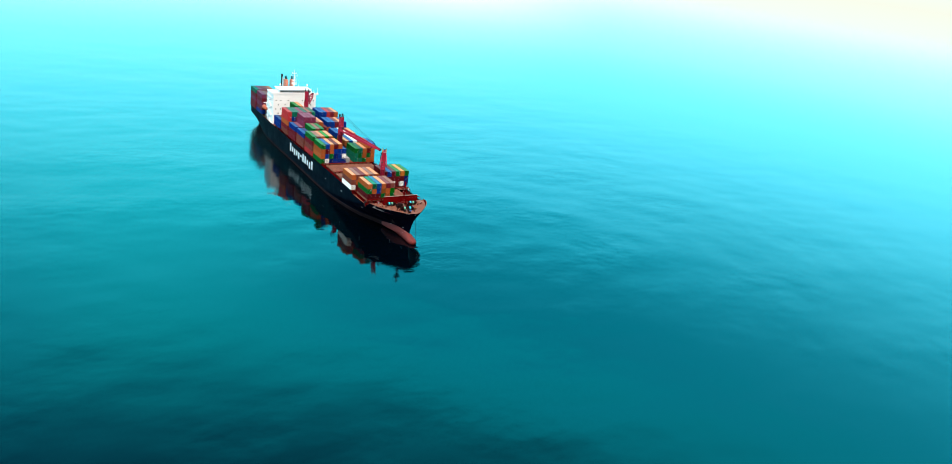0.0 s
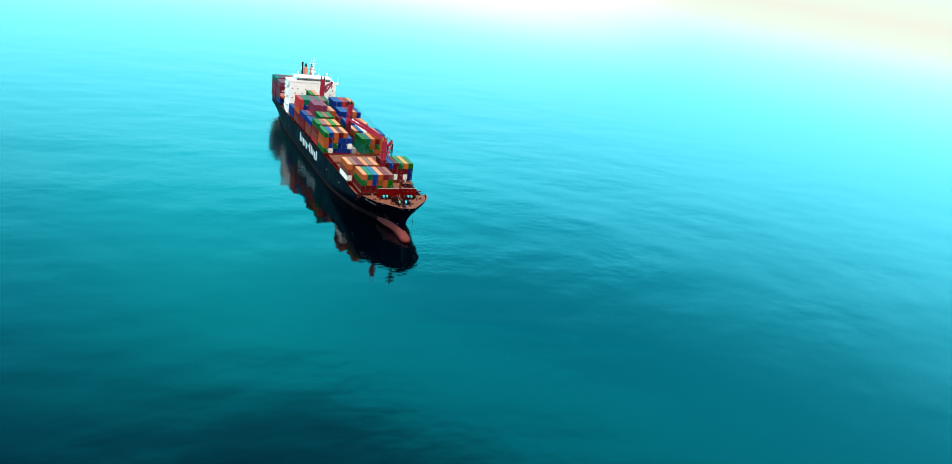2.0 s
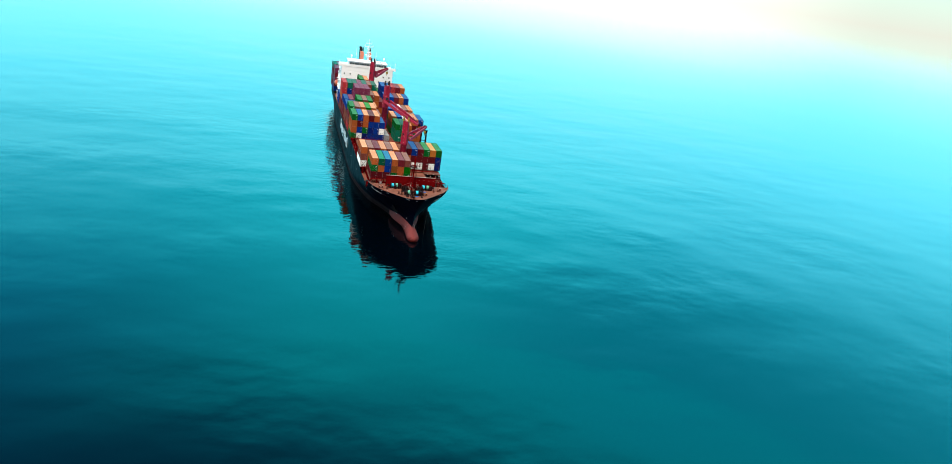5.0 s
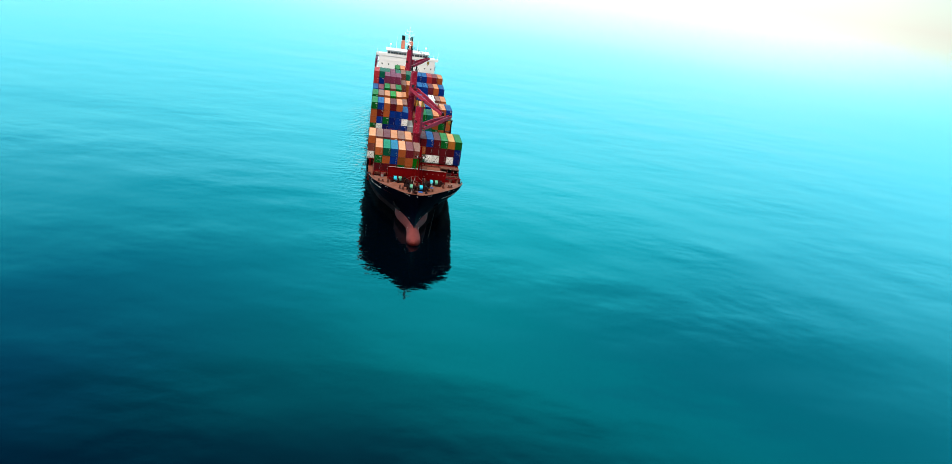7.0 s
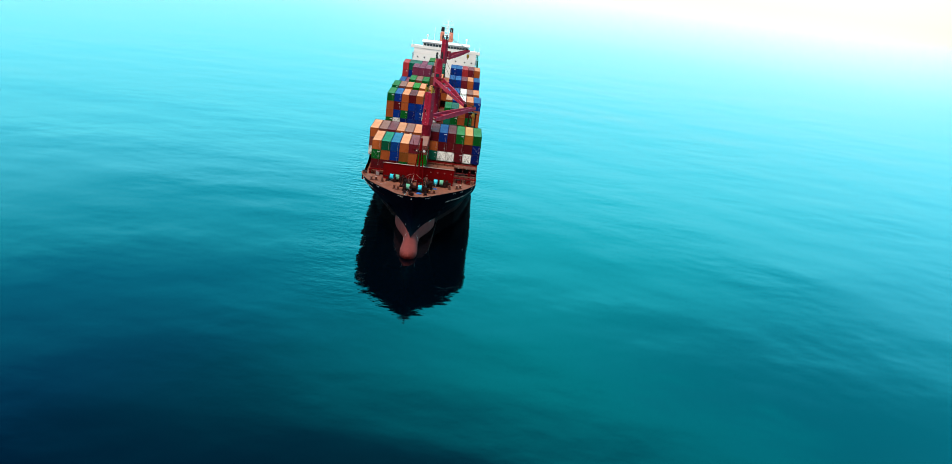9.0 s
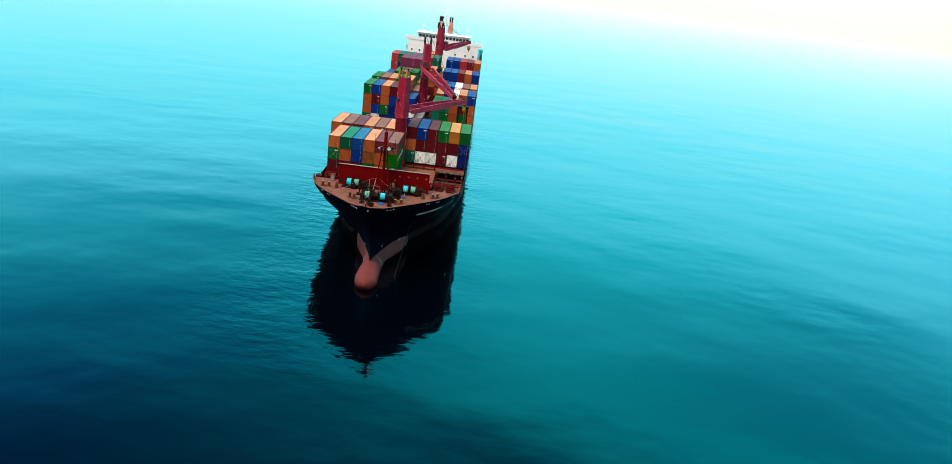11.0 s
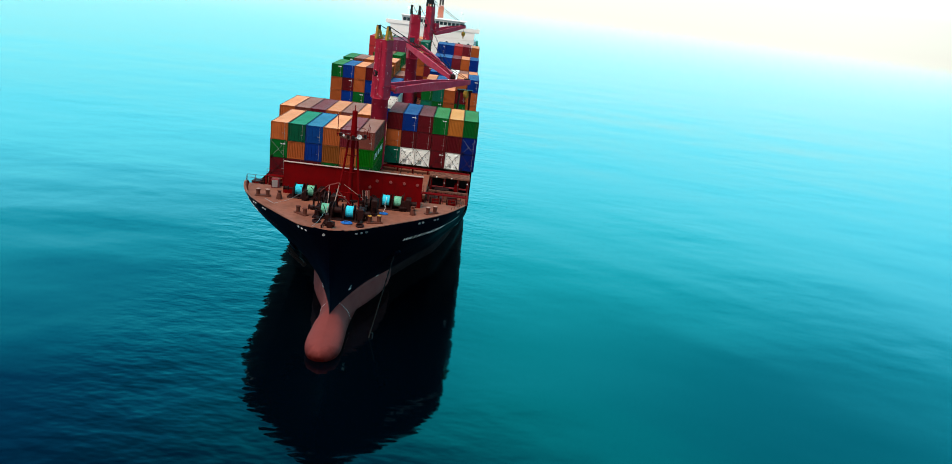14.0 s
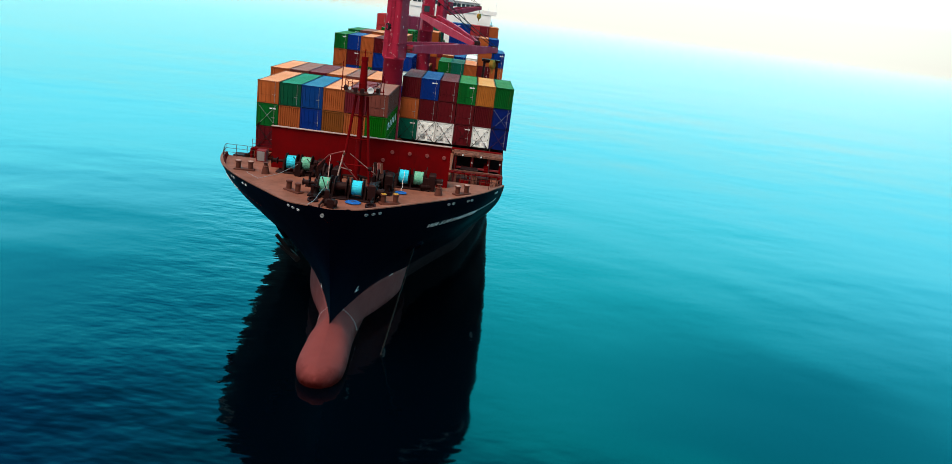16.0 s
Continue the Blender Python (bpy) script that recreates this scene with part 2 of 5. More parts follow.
s_side = n_.new("ShaderNodeMath")
s_side.operation = "MULTIPLY"
l_.new(s_lap.outputs[0], s_side.inputs[0])
l_.new(steps(n_, l_, s_sep.outputs["Y"], 25, 75, 0.65, 2.2), s_side.inputs[1])
s_lee = n_.new("ShaderNodeMath")
s_lee.operation = "MULTIPLY"
l_.new(s_side.outputs[0], s_lee.inputs[0])
l_.new(steps(n_, l_, s_sep.outputs["Y"], 170, 228, 1.0, 0.0), s_lee.inputs[1])
s_weather = n_.new("ShaderNodeMath")
s_weather.operation = "MULTIPLY"
l_.new(s_lee.outputs[0], s_weather.inputs[0])
l_.new(steps(n_, l_, s_sep.outputs["X"], -8, 14, 1.0, 0.3), s_weather.inputs[1])


def sea_bump(height, distance, before=None, reach=s_calm):
    bp = n_.new("ShaderNodeBump")
    bp.inputs["Distance"].default_value = distance
    l_.new(reach, bp.inputs["Strength"])
    l_.new(height, bp.inputs["Height"])
    if before is not None:
        l_.new(before, bp.inputs["Normal"])
    return bp.outputs[0]


s_n = sea_bump(sea_noise(0.012, 2.2, (1, 1.5, 1), 26, 0.5), 0.9, None, s_long)
s_n = sea_bump(sea_noise(0.05, 2, (1, 1.4, 1), 20, 0.45), 0.24, s_n, s_patchy.outputs[0])
s_n = sea_bump(sea_noise(0.19, 2, (1, 1.5, 1), 14, 0.5), 0.026, s_n, s_patchy.outputs[0])
s_n = sea_bump(sea_noise(0.26, 2, (1, 1.7, 1), 10, 0.5), 0.16, s_n, s_weather.outputs[0])
s_n = sea_bump(sea_noise(0.8, 2, (1, 1.8, 1), 8, 0.5), 0.01, s_n, s_weather.outputs[0])
s_fr = n_.new("ShaderNodeFresnel")
s_fr.inputs["IOR"].default_value = 1.4
l_.new(s_n, s_fr.inputs["Normal"])
s_gl = n_.new("ShaderNodeBsdfGlossy")
l_.new(sea_reach(40, 220, 0.06, 0.18), s_gl.inputs["Roughness"])
l_.new(s_n, s_gl.inputs["Normal"])
s_df = n_.new("ShaderNodeBsdfDiffuse")
body = sea_noise(0.006, 4, (1, 1.6, 1), 20)
l_.new(mixer(n_, l_, steps(n_, l_, body, 0.35, 0.65), (0.0, 0.0007, 0.0019), (0.0, 0.001, 0.0025)), s_df.inputs["Color"])
s_mx = n_.new("ShaderNodeMixShader")
l_.new(s_fr.outputs[0], s_mx.inputs["Fac"])
l_.new(s_df.outputs[0], s_mx.inputs[1])
l_.new(s_gl.outputs[0], s_mx.inputs[2])
# horizon haze put into the water itself: it turns transparent with distance
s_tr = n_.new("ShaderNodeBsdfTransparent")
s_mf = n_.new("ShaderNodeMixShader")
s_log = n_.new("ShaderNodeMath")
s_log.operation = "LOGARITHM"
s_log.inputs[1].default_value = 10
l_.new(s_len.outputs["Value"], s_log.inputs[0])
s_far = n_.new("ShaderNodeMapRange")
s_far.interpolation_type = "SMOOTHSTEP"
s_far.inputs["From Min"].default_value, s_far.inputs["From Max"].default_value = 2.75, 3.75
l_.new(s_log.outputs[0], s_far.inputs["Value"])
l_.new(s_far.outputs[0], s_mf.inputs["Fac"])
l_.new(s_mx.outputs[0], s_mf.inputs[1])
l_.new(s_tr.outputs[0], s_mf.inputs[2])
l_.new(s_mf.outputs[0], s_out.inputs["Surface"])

# ---------------------------------------------------------------- building helpers
class Shape:
    """Vertices and faces of one mesh."""

    def __init__(self):
        self.v, self.f = [], []

    def add(self, verts, faces):
        k = len(self.v)
        self.v += [tuple(p) for p in verts]
        self.f += [tuple(i + k for i in q) for q in faces]
        return self

    def box(self, x0, x1, y0, y1, z0, z1, m=None):
        p = [Vector((x, y, z)) for z in (z0, z1) for x, y in ((x0, y0), (x1, y0), (x1, y1), (x0, y1))]
        if m:
            p = [m @ q for q in p]
        return self.add(p, [(3, 2, 1, 0), (4, 5, 6, 7), (0, 1, 5, 4), (1, 2, 6, 5), (2, 3, 7, 6), (3, 0, 4, 7)])

    def slab(self, x0, x1, y0, y1, z0, z1, c=0.05):
        """A box with its upper edges and corners chamfered."""
        o = [(x0, y0), (x1, y0), (x1, y1), (x0, y1)]
        i = [(x0 + c, y0 + c), (x1 - c, y0 + c), (x1 - c, y1 - c), (x0 + c, y1 - c)]
        v = [(*q, z0) for q in o] + [(*q, z1 - c) for q in o] + [(*q, z1) for q in i]
        f = [(3, 2, 1, 0), (8, 9, 10, 11)]
        for r in (0, 4):
            f += [(r + k, r + (k + 1) % 4, r + 4 + (k + 1) % 4, r + 4 + k) for k in range(4)]
        return self.add(v, f)

    def rod(self, a, b, r, seg=8, r2=None):
        """A round bar from a to b, tapering to r2."""
        a, b = Vector(a), Vector(b)
        q = (b - a).to_track_quat("Z", "Y")
        r2 = r if r2 is None else r2
        ring = [Vector((math.cos(2 * math.pi * k / seg), math.sin(2 * math.pi * k / seg), 0)) for k in range(seg)]
        v = [a + q @ (p * r) for p in ring] + [b + q @ (p * r2) for p in ring]
        f = [(k, (k + 1) % seg, seg + (k + 1) % seg, seg + k) for k in range(seg)]
        return self.add(v, f + [tuple(reversed(range(seg))), tuple(range(seg, 2 * seg))])

    def beam(self, a, b, w, h, w2=None, h2=None):
        """A straight box girder from a to b, w wide and h high, upright."""
        a, b = Vector(a), Vector(b)
        d = (b - a).normalized()
        s = d.cross(Vector((0, 0, 1)))
        s = s.normalized() if s.length > 1e-4 else Vector((1, 0, 0))
        u = s.cross(d)
        w2, h2 = w2 or w, h2 or h
        v = [a + s * x * w / 2 + u * z * h / 2 for x, z in ((-1, -1), (1, -1), (1, 1), (-1, 1))]
        v += [b + s * x * w2 / 2 + u * z * h2 / 2 for x, z in ((-1, -1), (1, -1), (1, 1), (-1, 1))]
        return self.add(v, [(0, 1, 2, 3), (7, 6, 5, 4), (1, 0, 4, 5), (2, 1, 5, 6), (3, 2, 6, 7), (0, 3, 7, 4)])

    def lathe(self, centre, axis, profile, seg=14):
        """A turned body: profile is (along, radius) from the centre along the axis."""
        q = Vector(axis).to_track_quat("Z", "Y")
        c, k0 = Vector(centre), len(self.v)
        for h, r in profile:
            self.v += [tuple(c + q @ Vector((r * math.cos(2 * math.pi * k / seg), r * math.sin(2 * math.pi * k / seg), h))) for k in range(seg)]
        for i in range(len(profile) - 1):
            self.f += [(k0 + i * seg + k, k0 + i * seg + (k + 1) % seg, k0 + (i + 1) * seg + (k + 1) % seg, k0 + (i + 1) * seg + k) for k in range(seg)]
        self.f += [tuple(k0 + k for k in reversed(range(seg))), tuple(k0 + (len(profile) - 1) * seg + k for k in range(seg))]
        return self

    def mesh(self, name, mat, smooth=False):
        me = bpy.data.meshes.new(name)
        me.from_pydata(self.v, [], self.f)
        me.materials.append(mat)
        me.update()
        if smooth:
            me.polygons.foreach_set("use_smooth", [True] * len(me.polygons))
        return me


def thing(name, label, category, m=None, group="", kind=""):
    ob = new(name)
    ob.matrix_basis = m or Matrix()
    ob.empty_display_size = 0.2
    return tagged(ob, label, category, group, kind)


def part(name, shape, mat, parent, label="", smooth=False):
    me = shape if isinstance(shape, bpy.types.Mesh) else shape.mesh(name, mat, smooth)
    ob = new(name, me)
    ob.parent = parent
    return tagged(ob, label)


def solid(name, shape, mat, label, category, group="", kind="", smooth=False):
    return tagged(new(name, shape.mesh(name, mat, smooth)), label, category, group, kind)


def rail(shape, path, height=1.05, gap=1.5, bars=3, r=0.03):
    """Guard rail along a path of points."""
    for a, b in zip(path, path[1:]):
        a, b = Vector(a), Vector(b)
        n = max(1, round((b - a).length / gap))
        for i in range(n + 1):
            p = a.lerp(b, i / n)
            shape.rod(p, p + Vector((0, 0, height)), r, 5)
        for k in range(1, bars + 1):
            z = Vector((0, 0, height * k / bars))
            shape.rod(a + z, b + z, r * 0.8, 5)
    return shape


# ---------------------------------------------------------------- the sea
sea = Shape().add([(-4900, -4900, 0), (4900, -4900, 0), (4900, 4900, 0), (-4900, 4900, 0)], [(0, 1, 2, 3)])
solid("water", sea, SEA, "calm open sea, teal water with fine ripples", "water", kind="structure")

# ---------------------------------------------------------------- the ship: bow at low y, stern at high y, starboard at low x
BEAM, STERN = 16.1, 219.0
FORE, MAIN = 14.35, 11.3          # forecastle deck and main deck
STEP = 13.6                       # where the forecastle ends


def lerp(a, b, s):
    return a + (b - a) * s


def stem(z):
    """y of the stem at height z."""
    s = max(0.0, z - 3.4) / 12.0
    return -2.4 - 4.45 * s ** 1.25 + max(0.0, 3.4 - z) * 1.2


def half(y, z):
    """Half breadth of the hull at y and height z: a fine entrance under a flared bow."""
    s = min(1.0, max(0.0, (z - 3.0) / 12.0))
    run = lerp(71.0, 23.0, max(s ** 0.65, 1 - (1 - s) ** 1.85))
    u = min(1.0, max(0.0, (y - stem(z)) / run))
    b = 1 - (1 - u) ** 1.88
    b *= lerp(0.42 + 0.58 * min(1.0, u / 0.45), 1.0, s ** 0.6)
    b += 0.11 * s ** 4 * (1 - math.exp(-max(0.0, y - stem(z)) / 0.45)) * (1 - u) ** 4
    b = b * lerp(0.957, 1.0, min(1.0, max(0.0, (y - 16) / 24))) + 0.034 * s ** 1.2 * math.exp(-((y - 6.0) / 6.0) ** 2) * min(1.0, u * 9)
    if y > 165:
        k = (y - 165) / (STERN - 165)
        b *= 1 - lerp(0.5, 0.05, min(1, max(0, z / 8))) * k ** 2.2
    return BEAM * b


def top(y, side=-1):
    """Height of the hull's upper edge, a little raised at the stem head and along the port bow."""
    if y < STEP:
        rise = 0.45 * math.exp(-((y + 6.85) / 1.7) ** 2)
        if side > 0:
            rise = max(rise, 0.45 * min(1, max(0, (13.0 - y) / 4)))
        return lerp(15.3, 14.75, min(1, max(0, (y + 7.3) / 20))) + rise
    if y < 70:
        low = lerp(14.75, 12.5, min(1, (y - STEP) / 2.5))
        return lerp(low, 13.7, min(1, max(0, (y - 33) / 4)))
    return lerp(13.7, 12.5, min(1, (y - 70) / 50))


def paint_line(y):
    rise = 1.6 * math.exp(-((y - 7) / 6.5) ** 2)
    return lerp(3.2, 1.3, min(1, max(0, (y - 14) / 60)) ** 0.8) + rise


def hull_side(lo, hi, rows, side, cols=150):
    """One side of the hull between two heights that may vary with y."""
    s = Shape()
    for j in range(rows + 1):
        for i in range(cols + 1):
            u = (i / cols) ** 2.0
            y = lerp(-7.3, STERN, u)
            for _ in range(6):
                z = lerp(lo(y), hi(y), j / rows)
                y = lerp(stem(z), STERN, u)
            z = lerp(lo(y), hi(y), j / rows)
            s.v.append((side * max(0.0, half(y, z)), y, z))
    for j in range(rows):
        for i in range(cols):
            a = j * (cols + 1) + i
            q = (a, a + 1, a + cols + 2, a + cols + 1)
            s.f.append(q if side > 0 else q[::-1])
    return s


ship = thing("container_ship", "long navy-blue container ship lying at anchor on calm sea", "ship")
for side in (-1, 1):
    part("hull_side", hull_side(paint_line, lambda y, k=side: top(y, k), 34, side), HULL, ship, "navy-blue painted hull plating", True)
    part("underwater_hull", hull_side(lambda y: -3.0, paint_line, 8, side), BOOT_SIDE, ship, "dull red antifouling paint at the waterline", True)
tr = Shape()
tz = [-3, 0.75, 2, 4, 6, 8, 10, 12.5]
tr.v = [(sx * half(STERN, z), STERN, z) for z in tz for sx in (-1, 1)]
tr.f = [(2 * k + 1, 2 * k, 2 * k + 2, 2 * k + 3) for k in range(len(tz) - 1)]
part("transom", tr, HULL, ship)

# bulbous bow: a long nose whose shoulders sweep up and aft into the forefoot
bulb = Shape()
NOSE = [(-8.45, 0.2, 0.9), (-8.3, 0.7, 1.45), (-7.95, 1.2, 1.85), (-7.4, 1.62, 2.1), (-6.6, 1.95, 2.3), (-5.7, 2.13, 2.45), (-4.5, 2.18, 2.7), (-3.3, 2.12, 3.05), (-2.2, 2.05, 3.5), (-1.0, 1.98, 3.75), (0.5, 1.9, 3.95), (2.5, 1.9, 4.2), (4.5, 1.98, 4.45), (7.0, 2.1, 4.65), (9.5, 2.3, 4.5), (12, 2.5, 4.1), (15, 2.7, 3.4), (18, 2.9, 2.6)]
SEG = 14
for y, r, crest in NOSE:
    keel = -1.9 if y > -6 else -1.9 + 2.6 * ((-6 - y) / 2.45) ** 2
    edge = max(0.0, half(y, crest) - 0.05) if y > -2.3 else 0.0
    for side in (-1, 1):
        for k in range(SEG + 1):
            g = k / SEG if side < 0 else 1 - k / SEG
            z = lerp(crest, 0.75, g * 2) if g < 0.5 else lerp(0.75, keel, g * 2 - 1)
            f = (1 - (1 - min(1, g * 2)) ** 2) ** 0.5 if edge == 0 else math.sin(min(1, g * 2) * math.pi / 2)
            w = edge + max(0.0, r - edge) * f if g < 0.5 else r * math.cos((g * 2 - 1) * 1.2)
            bulb.v.append((side * w, y, z))
RING = 2 * SEG + 2
for i in range(len(NOSE) - 1):
    for k in range(RING):
        bulb.f.append((i * RING + (k + 1) % RING, i * RING + k, (i + 1) * RING + k, (i + 1) * RING + (k + 1) % RING))
bulb.f.append(tuple(range(RING)))
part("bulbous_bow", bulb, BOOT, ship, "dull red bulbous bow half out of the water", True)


def deck_sheet(y0, y1, z, n, inset=0.42):
    s = Shape()
    ys = [lerp(y0, y1, i / n) for i in range(n + 1)]
    for y in ys:
        b = max(0.05, half(y, z + 0.2) - inset)
        s.v += [(-b, y, z), (b, y, z), (-b, y, z - 0.15), (b, y, z - 0.15)]
    for i in range(n):
        a = 4 * i
        s.f += [(a, a + 1, a + 5, a + 4), (a + 3, a + 2, a + 6, a + 7)]
    return s


part("forecastle_deck", deck_sheet(-5.4, STEP, FORE, 40), DECK, ship, "red-brown painted steel forecastle deck")
part("main_deck", deck_sheet(STEP, STERN, MAIN, 40), DECK, ship, "red-brown painted main deck")
bk = Shape()
for z0, z1 in ((MAIN, 12.4), (12.4, 13.4), (13.4, FORE - 0.02)):
    w = half(STEP, z0) - 0.15
    bk.box(-w, w, STEP - 0.1, STEP + 0.1, z0, z1)
part("forecastle_bulkhead", bk, STEEL, ship)

# inner face and cap of the bulwark
for side in (-1, 1):
    cap, lip = Shape(), Shape()
    ys = [stem(15.7) + 0.5 + (u / 40) ** 1.7 * (STEP + 3.0 - stem(15.7) - 0.5) for u in range(41)]
    for y in ys:
        z = top(y, side)
        b = half(y, z)
        cap.v += [(side * (b + 0.05), y, z + 0.03), (side * max(0.02, b - 0.28), y + 0.05, z + 0.03), (side * (b + 0.05), y, z - 0.06), (side * max(0.02, b - 0.28), y + 0.05, z - 0.06)]
        zl = FORE if y < STEP else MAIN
        lip.v += [(side * max(0.02, half(y, z) - 0.26), y + 0.03, z), (side * max(0.02, min(half(y, z), half(y, zl + 0.1)) - 0.42), y + 0.05, zl)]
    for i in range(40):
        a = 4 * i
        for q in ((a, a + 1, a + 5, a + 4), (a + 2, a, a + 4, a + 6), (a + 1, a + 3, a + 7, a + 5)):
            cap.f.append(q)
        lip.f.append((2 * i, 2 * i + 1, 2 * i + 3, 2 * i + 2))
    part("bulwark_cap", cap, DECK, ship)
    part("bulwark_inner_face", lip, STEEL, ship)

# ---------------------------------------------------------------- hatches, lashing bridges and deck edge
PITCH, BAY = 2.5, 14.6
BAY0 = 20.0


def bay_y(k):
    return BAY0 + BAY * k


def col_x(c):
    return (c - 6) * PITCH


FOOT = Shape().slab(-0.13, 0.13, -0.11, 0.11, 0, 0.1, 0.02).mesh("twistlock_foundation", RUSTY)
hatch_group = "hatch covers along the deck"
for k in range(0, 10):
    y0 = bay_y(k) - 0.35
    y1 = y0 + 12.9
    zt = 13.85
    coam = Shape().box(-13.6, 13.6 if k else 9.0, y0 + 0.3, y1 - 0.3, MAIN, zt - 0.75)
    for i in range(9):
        yy = lerp(y0 + 0.6, y1 - 0.6, i / 8)
        for sx in (-1, 1):
            coam.box(sx * 13.6 - 0.25, sx * 13.6 + 0.25, yy - 0.06, yy + 0.06, MAIN, zt - 0.8)
    part("hatch_coaming", coam, STEEL, ship, "dark red hatch coaming with stiffeners")
    for x0, x1 in ((-13.75, -4.4), (-4.3, 4.3), (4.4, 13.75)):
        if k == 0 and x0 > 3:
            x1 = 9.2
        h = thing("hatch_cover", "flat red-brown steel hatch cover panel", "hatch cover", pose((x0 + x1) / 2, (y0 + y1) / 2, zt - 0.75), hatch_group)
        w, d = (x1 - x0) / 2, (y1 - y0) / 2
        part("panel", Shape().slab(-w, w, -d, d, 0, 0.7, 0.06), DECK, h)
        for i in range(4):
            xx = lerp(-w + 1.2, w - 1.2, i / 3)
            for yy in (-d + 0.5, -0.4, 0.4, d - 0.5):
                part("twistlock_foundation", FOOT, RUSTY, h).location = (xx, yy, 0.7)

# lashing bridges across the ship between the bays
for k in range(0, 11):
    y = bay_y(k) - 1.25
    lb = thing("lashing_bridge", "dark red steel lashing bridge across the deck", "lashing bridge", pose(0, y, MAIN), "lashing bridges")
    for c in range(14):
        x = (c - 6.5) * PITCH
        if abs(x) > half(y, 13) - 0.4 or (k in (1, 5, 9) and abs(x) < 2.4):
            continue
        part("post", Shape().box(x - 0.12, x + 0.12, -0.2, 0.2, 0, 3.0), STEEL, lb)
    w = min(15.9, half(y, 13) - 0.3)
    w0 = -13.6 if k == 0 else -w
    part("walkway", Shape().box(w0, w, -0.45, 0.45, 3.0, 3.12), STEEL, lb)
    if k not in (1, 5, 9):
        part("guard_rail", rail(Shape(), [(w0, -0.4, 3.12), (9.0 if k == 0 else w, -0.4, 3.12)], 1.0, 2.5, 2, 0.025), STEEL, lb)

# stanchions that carry the outboard stacks, and rails along the deck edge
for side in (-1, 1):
    st = thing("side_stanchions", "dark red stanchions along the deck edge", "stanchion")
    for k in range(1, 10):
        for yy in (0.3, 6.1, 11.9):
            y = bay_y(k) + yy
            part("stanchion", Shape().box(side * 15.0 - 0.35, side * 15.0 + 0.35, y - 0.18, y + 0.18, MAIN, 13.6), STEEL, st)
            part("knee", Shape().beam((side * 13.7, y, MAIN + 0.3), (side * 15.0, y, 13.4), 0.16, 0.2), STEEL, st)
    er = rail(Shape(), [(side * 15.85, 36, 13.6), (side * 15.85, 70, 13.6), (side * 15.9, 120, 12.45), (side * 15.9, 165, 12.45)], 0.95, 2.4, 3, 0.045)
    part("deck_edge_rail", er, STEEL, ship)

# ---------------------------------------------------------------- shipping containers
TINT = {
    "o": ("orange", (0.39, 0.095, 0.025)), "O": ("ochre", (0.25, 0.078, 0.016)), "n": ("faded brown", (0.18, 0.05, 0.038)),
    "m": ("maroon", (0.15, 0.013, 0.022)), "d": ("dark red", (0.095, 0.006, 0.01)), "r": ("red", (0.42, 0.035, 0.04)),
    "p": ("plum", (0.18, 0.03, 0.075)), "g": ("green", (0.002, 0.105, 0.016)), "G": ("bright green", (0.003, 0.13, 0.004)),
    "t": ("teal", (0.005, 0.135, 0.085)), "b": ("blue", (0.002, 0.028, 0.21)), "N": ("navy blue", (0.002, 0.012, 0.12)),
    "w": ("white", (0.86, 0.9, 0.87)), "k": ("grey", (0.3, 0.32, 0.33)),
    "y": ("yellow-orange", (0.36, 0.12, 0.02)), "s": ("dark green", (0.002, 0.075, 0.035)), "u": ("worn blue", (0.002, 0.04, 0.19)),
}
# roofs are paler than sides, each paint by its own added tone
ROOF_TONE = {"o": (0.3, 0.2, 0.12), "y": (0.34, 0.24, 0.1), "O": (0.3, 0.21, 0.12), "n": (0.13, 0.105, 0.085), "b": (0.03, 0.09, 0.1), "g": (0.04, 0.1, 0.05), "G": (0.04, 0.12, 0.04), "s": (0.02, 0.16, 0.1), "u": (0.03, 0.14, 0.12)}
FRAMES = {k: paint(v[0].replace(" ", "_") + "_scuffed_frame_paint", tuple(0.82 * c for c in v[1]), 0.6, 0.3, (0.05, 0.02, 0.014), vary=0.16, grain=1.5) for k, v in TINT.items()}
ROOFS = {k: paint(v[0].replace(" ", "_") + "_pale_roof_paint", tuple(0.95 * c + d for c, d in zip(v[1], ROOF_TONE.get(k, (0.05, 0.05, 0.05)))), 0.65, 0.3 if k != "w" else 0.2, vary=0.14, grain=0.5, gloss=0.2) for k, v in TINT.items()}
PAINTS = {k: paint(v[0].replace(" ", "_") + "_container_paint", tuple(0.93 * c for c in v[1]) if k != "w" else v[1], 0.5, 0.14, vary=0.16, grain=0.7, gloss=0.05, dirt=0.35 if k != "w" else 0.08) for k, v in TINT.items()}
LONG, WIDE = 12.19, 2.438


def corrugated(length, height, ribs, depth):
    """A trapezoidal sheet in the xz plane, from x = 0, outward towards -y."""
    s, p = Shape(), length / ribs
    xs = []
    for i in range(ribs):
        for u, d in ((0.0, 0), (0.3, 0), (0.45, depth), (0.85, depth)):
            xs.append((p * (i + u), d))
    xs.append((length, 0))
    for x, d in xs:
        s.v += [(x, d, 0), (x, d, height)]
    s.f = [(2 * i, 2 * i + 2, 2 * i + 3, 2 * i + 1) for i in range(len(xs) - 1)]
    return s


def moved(shape, m):
    s = Shape()
    s.v, s.f = [tuple(m @ Vector(v)) for v in shape.v], list(shape.f)
    return s


